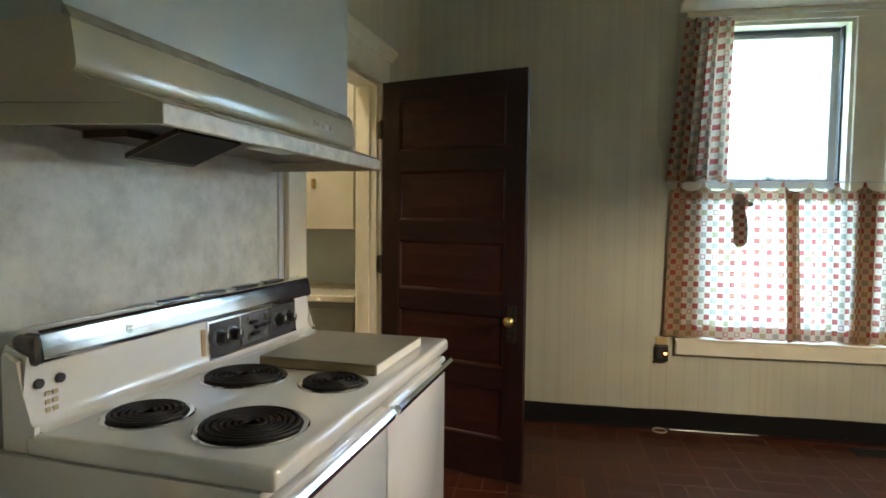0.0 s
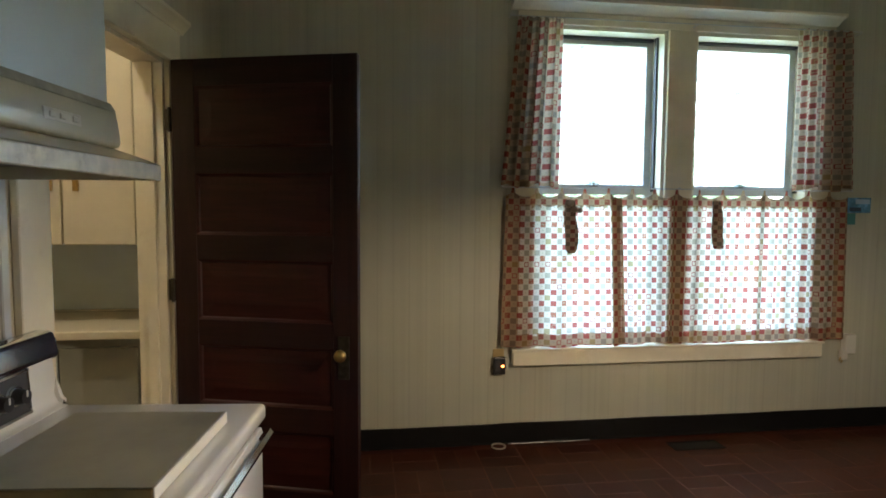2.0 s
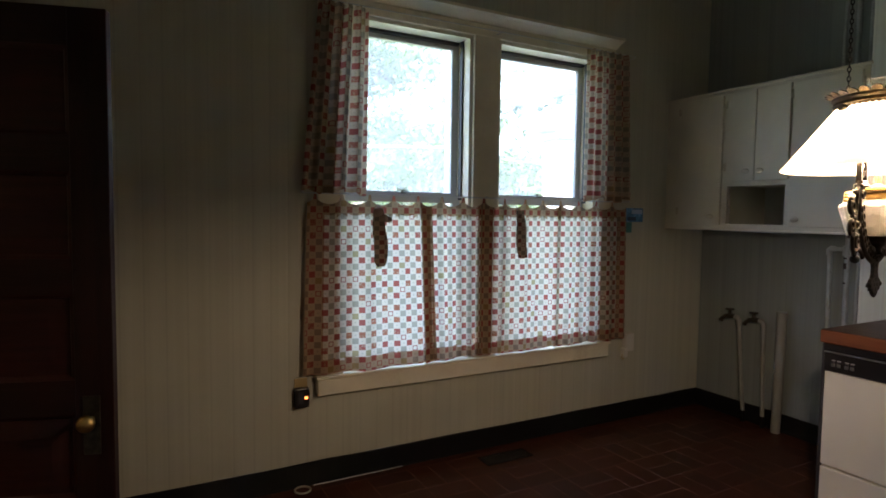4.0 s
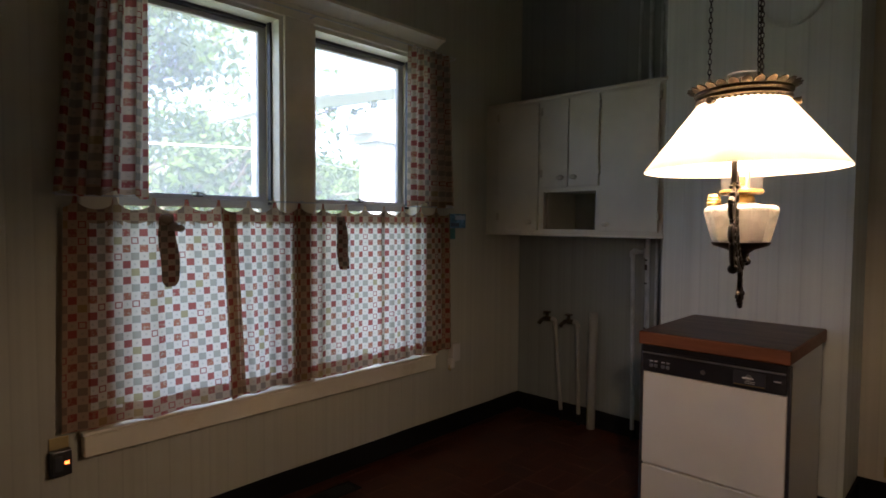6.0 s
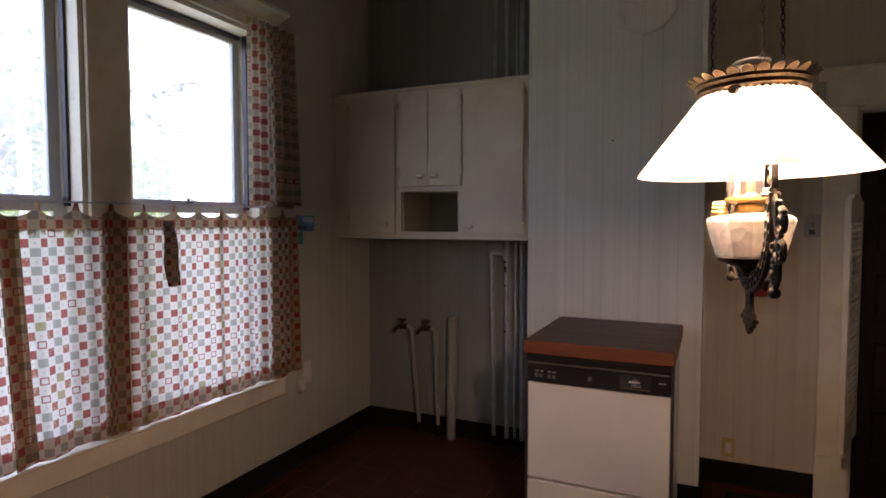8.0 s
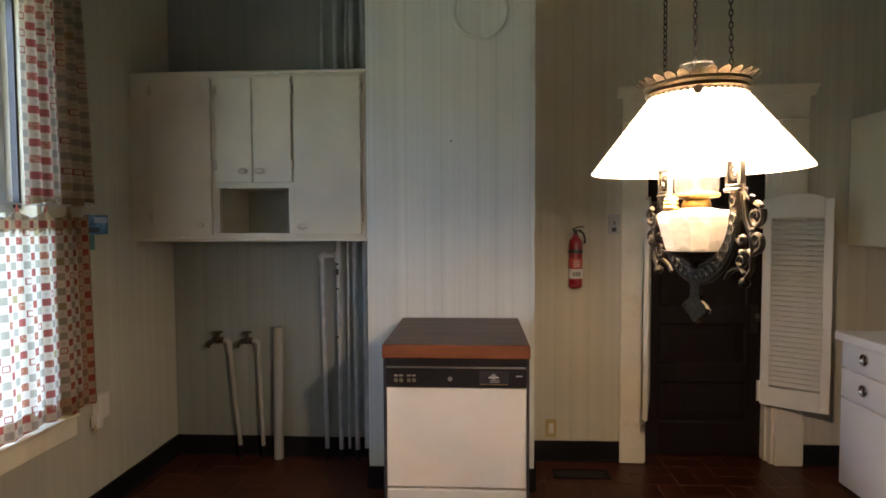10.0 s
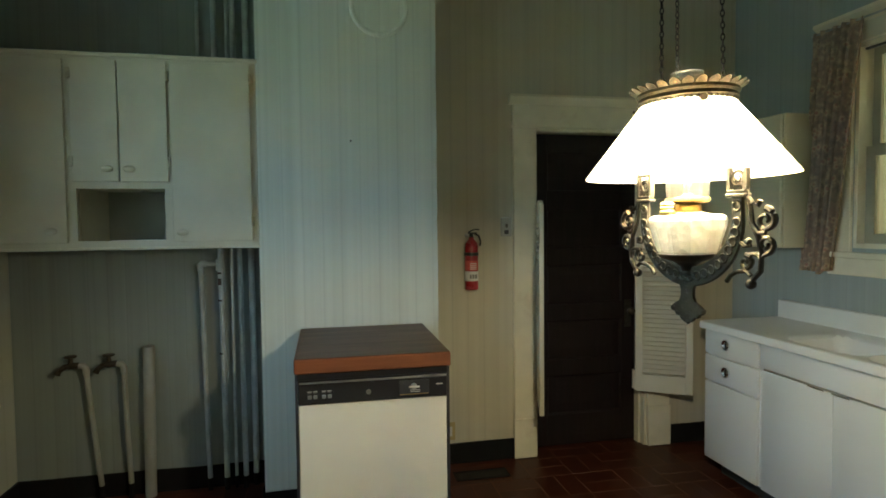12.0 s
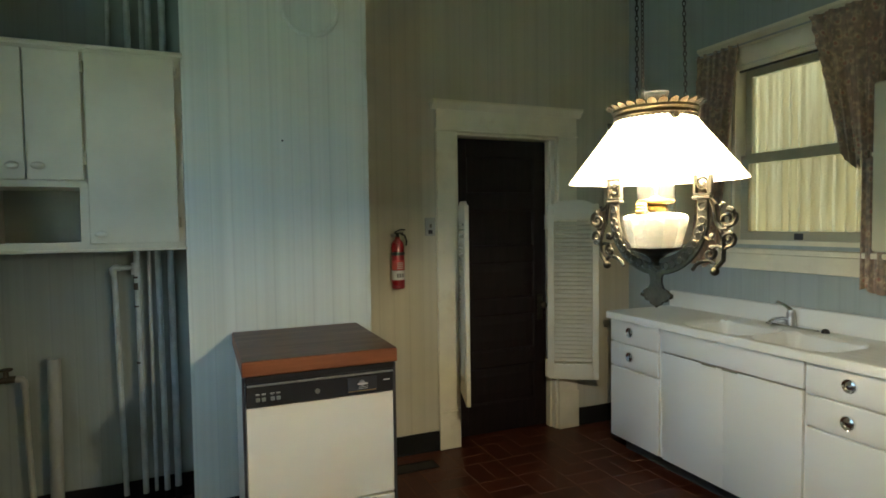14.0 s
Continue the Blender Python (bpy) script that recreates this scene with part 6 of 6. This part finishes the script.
b = lathe(bmesh.new(), [(0.0, 0.006), (0.11, 0.006), (0.126, 0.007), (0.131, 0.017), (0.143, 0.020), (0.149, 0.015), (0.151, 0.0005)], seg=44)
bmesh.ops.transform(b, matrix=Euler((0, radians(-90), 0)).to_matrix().to_4x4(), verts=b.verts)
part("disc", b, M["chimney"], fl)
nl = solid("nail", cyl(bmesh.new(), (3.7815, 2.234, 1.889), (3.768, 2.234, 1.892), 0.003, 0.005, 10), M["storm"], "small dark nail in the chimney breast", "nail", kind="")


# ---- floor things ----
def register(x, y, turn):
    r = thing("floor_register", "dark metal floor register set in the tiles", "vent", pose(x, y, 0.0, 0, 0, turn), "floor registers")
    bm = bmesh.new()
    box(bm, -0.16, 0.16, -0.06, -0.045, 0.0005, 0.006, bevel=0.001)
    box(bm, -0.16, 0.16, 0.045, 0.06, 0.0005, 0.006, bevel=0.001)
    box(bm, -0.16, -0.145, -0.045, 0.045, 0.0005, 0.006)
    box(bm, 0.145, 0.16, -0.045, 0.045, 0.0005, 0.006)
    part("frame", bm, M["grille"], r)
    # Thin dark sheet painted as the unlit duct under the slats.
    part("pit", B(-0.145, 0.145, -0.045, 0.045, 0.0003, 0.0012), M["dark_gap"], r)
    for i in range(16):
        xx = -0.138 + 0.0184 * i
        part("slat", B(xx - 0.002, xx + 0.002, -0.044, 0.044, 0.0015, 0.005), M["grille"], r)


register(2.285, 3.815, 0)
register(4.0, 1.50, 90)
rg = solid("wire_ring", ring(bmesh.new(), (1.098, 3.938, 0.0052), (0.0, 0.0, 1), 0.040, 0.005, 28, 8), plain("dirty white plastic ring", (0.5, 0.46, 0.38), 0.5), "off-white plastic ring lying on the floor", "ring", kind="", smooth=True)
solid("wire_rod", cyl(bmesh.new(), (1.165, 3.970, 0.0032), (1.68, 3.972, 0.0032), 0.003, seg=8), M["steel"], "thin metal rod lying by the skirting", "rod", kind="")


# ---- pantry ----
def build_pantry():
    up = thing("pantry_cabinet", "cream pantry wall cabinet with flat doors", "cabinet", pose(0, 0, 0))
    part("carcass", B(-2.05, -0.74, 3.52, NY - 0.03, 1.245, 2.25), M["white_paint"], up)
    for a, b, kx in ((-1.05, -0.742, -0.99), (-1.40, -1.06, -1.1), (-1.75, -1.41, -1.45)):
        d = part("door", B(a, b, 3.50, 3.5195, 1.235, 2.24, bevel=0.003), M["white_paint"], up)
        part("latch", B(kx - 0.012, kx + 0.012, 3.486, 3.4995, 1.48, 1.535, bevel=0.003), M["brass"], d)
    lo = thing("pantry_counter", "cream pantry counter with open cupboards below", "counter", pose(0, 0, 0))
    part("worktop", B(-2.05, -0.70, 3.42, NY - 0.03, 0.825, 0.852, bevel=0.003), M["white_paint"], lo)
    part("front_edge", B(-2.05, -0.70, 3.40, 3.4195, 0.815, 0.852, bevel=0.003), M["cream"], lo)
    part("back_panel", B(-2.05, -0.70, NY - 0.05, NY - 0.031, 0.853, 1.243), M["pantry_back"], lo, "glossy back panel, blue window reflection in its colour")
    part("ledge", B(-2.05, -0.70, NY - 0.075, NY - 0.0505, 0.853, 0.868, bevel=0.003), M["chrome"], lo)
    part("carcass", B(-2.05, -0.72, 3.50, NY - 0.03, 0.0, 0.824), M["pantry_low"], lo)
    for a, b in ((-1.08, -0.74), (-1.42, -1.09)):
        part("door", B(a, b, 3.48, 3.4995, 0.09, 0.76, bevel=0.003), M["pantry_low"], lo)
    li = thing("pantry_ceiling_light", "round white pantry ceiling light", "lamp", pose(-1.25, 2.5, TOP))
    part("base", lathe(bmesh.new(), [(0.0, -0.001), (0.07, -0.001), (0.075, -0.02), (0.0, -0.022)]), M["white_plastic"], li)
    g = part("globe", lathe(bmesh.new(), [(0.05, -0.022), (0.085, -0.05), (0.095, -0.09), (0.08, -0.13), (0.04, -0.155), (0.0, -0.16)]), M["opal"], li, smooth=True)
    g.visible_shadow = False


build_pantry()


# ---- lamps that the place has ----
def bulb_light(name, at, watts, colour, radius):
    o = new(name, bpy.data.lights.new(name, "POINT"))
    o.data.energy, o.data.color, o.data.shadow_soft_size = watts, colour, radius
    o.location = at
    return o


bulb_light("oil_lamp_bulb", (1.773, 1.696, 1.578), LAMP_W, (1.0, 0.77, 0.49), 0.03)
bulb_light("pantry_bulb", (-1.25, 2.5, TOP - 0.09), PANTRY_W, (1.0, 0.84, 0.60), 0.05)


# ---- outdoors ----
solid("ground", B(-400, 400, -400, 400, -1.0, -0.75), M["ground"], "grassy ground around the house", "ground")


def foliage():
    k = Nodes("green leaves")
    geo = k.n("ShaderNodeNewGeometry")
    col = k.ramp(geo.outputs["Random Per Island"], [(0.0, (0.055, 0.105, 0.028)), (0.5, (0.085, 0.15, 0.042)), (1.0, (0.12, 0.19, 0.062))])
    d, tr, mx = k.n("ShaderNodeBsdfDiffuse"), k.n("ShaderNodeBsdfTranslucent"), k.n("ShaderNodeMixShader")
    k.link(col, d.inputs[0])
    k.link(col, tr.inputs[0])
    mx.inputs[0].default_value = 0.4
    k.link(d.outputs[0], mx.inputs[1])
    k.link(tr.outputs[0], mx.inputs[2])
    k.link(mx.outputs[0], k.out.inputs["Surface"])
    return k.m


M["leaf"] = foliage()


def tree(x, y, height, spread, leaves, seed, label, trunk_r=0.16):
    rng = random.Random(seed)
    t = thing("tree", label, "tree", pose(x, y, -0.75), "trees beyond the window")
    bm = bmesh.new()
    tips = []
    lean = Vector((rng.uniform(-0.05, 0.05), rng.uniform(-0.05, 0.05), 1))
    main = [lean * (height * 0.8 * i / 8) + Vector((0.1 * math.sin(i), 0.1 * math.cos(i * 1.3), 0)) * (i > 0) for i in range(9)]
    tube(bm, main, trunk_r, 9, [trunk_r * (1.15 - i / 9) for i in range(9)])
    for b in range(13):
        k0 = rng.randint(2, 7)
        a = rng.uniform(0, 6.28)
        ln = spread * rng.uniform(0.6, 1.0) * (1.1 - k0 / 11)
        base = main[k0]
        pts = [base + Vector((math.cos(a), math.sin(a), 0.0)) * ln * s + Vector((0, 0, ln * (0.55 * s + 0.15 * s * s))) + Vector((rng.uniform(-.1, .1), rng.uniform(-.1, .1), 0)) * s for s in (0, 0.3, 0.6, 1.0)]
        tube(bm, pts, 0.05, 6, [trunk_r * 0.42, trunk_r * 0.3, trunk_r * 0.18, 0.012])
        tips += pts[1:]
        for _ in range(3):
            s = rng.choice(pts[1:])
            a2 = a + rng.uniform(-1.2, 1.2)
            e = s + Vector((math.cos(a2), math.sin(a2), rng.uniform(0, 0.6))) * ln * 0.45
            tube(bm, [s, (s + e) / 2 + Vector((0, 0, 0.05)), e], 0.02, 5, [0.03, 0.02, 0.006])
            tips += [(s + e) / 2, e]
    part("trunk", bm, M["bark"], t, "dark trunk and limbs", smooth=True)
    tips.append(main[-1])
    vs, fs = [], []
    for i in range(int(leaves * 1.7)):
        c = rng.choice(tips) + Vector((rng.gauss(0, 0.33), rng.gauss(0, 0.33), rng.gauss(0.05, 0.28))) * spread * 0.3
        s = rng.uniform(0.045, 0.09)
        q = Euler((rng.uniform(-1.2, 1.2), rng.uniform(-1.2, 1.2), rng.uniform(0, 6.28))).to_matrix()
        base = len(vs)
        vs += [tuple(c + q @ Vector(p) * s) for p in ((-1.2, 0, 0), (-0.2, -0.62, 0.1), (1.3, 0, 0), (-0.2, 0.62, 0.1))]
        fs.append((base, base + 1, base + 2, base + 3))
    me = bpy.data.meshes.new("crown")
    me.from_pydata(vs, [], fs)
    me.materials.append(M["leaf"])
    o = new("crown", me)
    o.parent = t


tree(4.4, 12.0, 7.5, 3.0, 4200, 3, "leafy green tree in the garden")
tree(7.4, 14.0, 6.0, 2.6, 4000, 8, "leafy green tree in the garden")
tree(2.0, 16.0, 4.2, 2.4, 5000, 12, "low leafy tree at the back of the garden")
tree(10.8, 16.0, 4.5, 2.6, 5000, 15, "leafy green tree near the porch")
tree(-2.5, 18.0, 3.6, 2.2, 4000, 19, "leafy tree at the back of the garden")
tree(6.2, 19.0, 3.6, 3.0, 6000, 23, "dense low tree behind the others")

hedge_v, hedge_f = [], []
rng = random.Random(77)
for i in range(26000):
    x, y = rng.uniform(-14, 24), 21 + rng.gauss(0, 0.7)
    top = 1.1 + 0.9 * noise.noise((x * 0.4, 0, 3)) + 0.5 * noise.noise((x * 1.3, 0, 7))
    z = -0.75 + (top + 0.75) * rng.random() ** 0.8
    s = rng.uniform(0.07, 0.15)
    q = Euler((rng.uniform(-1.3, 1.3), rng.uniform(-1.3, 1.3), rng.uniform(0, 6.28))).to_matrix()
    base = len(hedge_v)
    hedge_v += [tuple(Vector((x, y, z)) + q @ Vector(p) * s) for p in ((-1.2, 0, 0), (-0.2, -0.62, 0.1), (1.3, 0, 0), (-0.2, 0.62, 0.1))]
    hedge_f.append((base, base + 1, base + 2, base + 3))
me = bpy.data.meshes.new("far_hedge")
me.from_pydata(hedge_v, [], hedge_f)
me.materials.append(M["leaf"])
tagged(new("far_hedge", me), "dense green bushes closing the garden", "bushes", kind="stuff")

po = thing("porch", "white porch with a square column and sloping roof outside the window", "porch", pose(0, 0, 0))
part("column", B(4.45, 4.75, 6.0, 6.3, -0.75, 2.28, bevel=0.01), M["porch"], po)
part("column_cap", B(4.40, 4.80, 5.95, 6.35, 2.281, 2.36, bevel=0.01), M["porch"], po)
part("beam", B(4.30, 9.0, 5.98, 6.32, 2.361, 2.56, bevel=0.01), M["porch"], po)
part("rake_board", prism(bmesh.new(), [(3.85, 2.66), (5.2, 3.0), (9.0, 3.95), (9.0, 4.12), (5.2, 3.17), (3.85, 2.83)], "y", 5.95, 5.995), M["porch"], po)
part("roof", prism(bmesh.new(), [(3.87, 2.69), (5.2, 3.025), (9.0, 3.98), (9.0, 4.09), (5.2, 3.14), (3.87, 2.80)], "y", 6.0, 8.6), M["porch"], po)
part("gable", prism(bmesh.new(), [(4.35, 2.561), (9.0, 2.561), (9.0, 3.9), (5.2, 2.96)], "y", 6.05, 6.15), M["porch"], po)
pl = thing("utility_pole", "pale utility pole carrying cables", "pole", pose(4.84, 9.2, -0.75))
part("pole", cyl(bmesh.new(), (0, 0, 0), (0, 0, 8.5), 0.07, 0.06), M["porch"], pl, smooth=True)
part("cable", tube(bmesh.new(), [(0, -0.09, 3.25), (-3.5, -0.3, 3.05), (-8.0, -0.5, 3.3)], 0.012, 6), M["porch"], pl)
part("cable", tube(bmesh.new(), [(0, -0.09, 3.2), (3.0, -0.6, 2.9), (6.0, -1.0, 3.1)], 0.012, 6), M["porch"], pl)


# ---- floor tiles in basket weave ----
floor = solid("floor", B(-2.2, 4.46, SY - 0.2, NY + 0.2, -0.12, -0.0010), M["grout"], "worn red-brown brick tiles laid in basket weave", "floor")
CELL, J = 0.245, 0.0045
def tile_mesh(w, h):
    bm = bmesh.new()
    lo = [bm.verts.new((x, y, -0.0045)) for x, y in ((-w, -h), (w, -h), (w, h), (-w, h))]
    up = [bm.verts.new((x * (1 - 0.0015 / w), y * (1 - 0.0015 / h), 0.0)) for x, y in ((-w, -h), (w, -h), (w, h), (-w, h))]
    bm.faces.new(up)
    for i in range(4):
        bm.faces.new((lo[i], lo[(i + 1) % 4], up[(i + 1) % 4], up[i]))
    return bm
ta = mesh_of("tile", tile_mesh(CELL / 2 - J / 2, CELL / 4 - J / 2), M["tile"])
tb = mesh_of("tile", tile_mesh(CELL / 4 - J / 2, CELL / 2 - J / 2), M["tile"])
rest_v, rest_f = [], []
rng = random.Random(4)
count = 0
for i in range(-11, 22):
    for j in range(-3, 21):
        cx, cy = (i + 0.5) * CELL - 0.03, (j + 0.5) * CELL
        if cx < -2.0 or cx > 4.34 or cy > NY + 0.05 or cy < SY - 0.05:
            continue
        for k in (-0.25, 0.25):
            me, x, y = (ta, cx, cy + k * CELL) if (i + j) % 2 else (tb, cx + k * CELL, cy)
            near = (0.25 < x < 2.9 and 2.75 < y < 3.98) or (2.9 < x < 4.2 and 0.2 < y < 1.75)
            dz = rng.uniform(-0.0006, 0.0004)
            if near and count < 300:
                o = new("tile", me)
                o.parent = floor
                o.matrix_basis = Matrix.Translation((x, y, dz)) @ Euler((rng.uniform(-0.004, 0.004), rng.uniform(-0.004, 0.004), rng.uniform(-0.006, 0.006))).to_matrix().to_4x4()
                count += 1
            else:
                base = len(rest_v)
                rest_v += [(v.co.x + x, v.co.y + y, v.co.z + dz) for v in me.vertices]
                rest_f += [tuple(base + q for q in p.vertices) for p in me.polygons]
me = bpy.data.meshes.new("tile_field")
me.from_pydata(rest_v, [], rest_f)
me.materials.append(M["tile"])
field = new("tile_field", me)
field.parent = floor
tagged(field, kind="stuff")
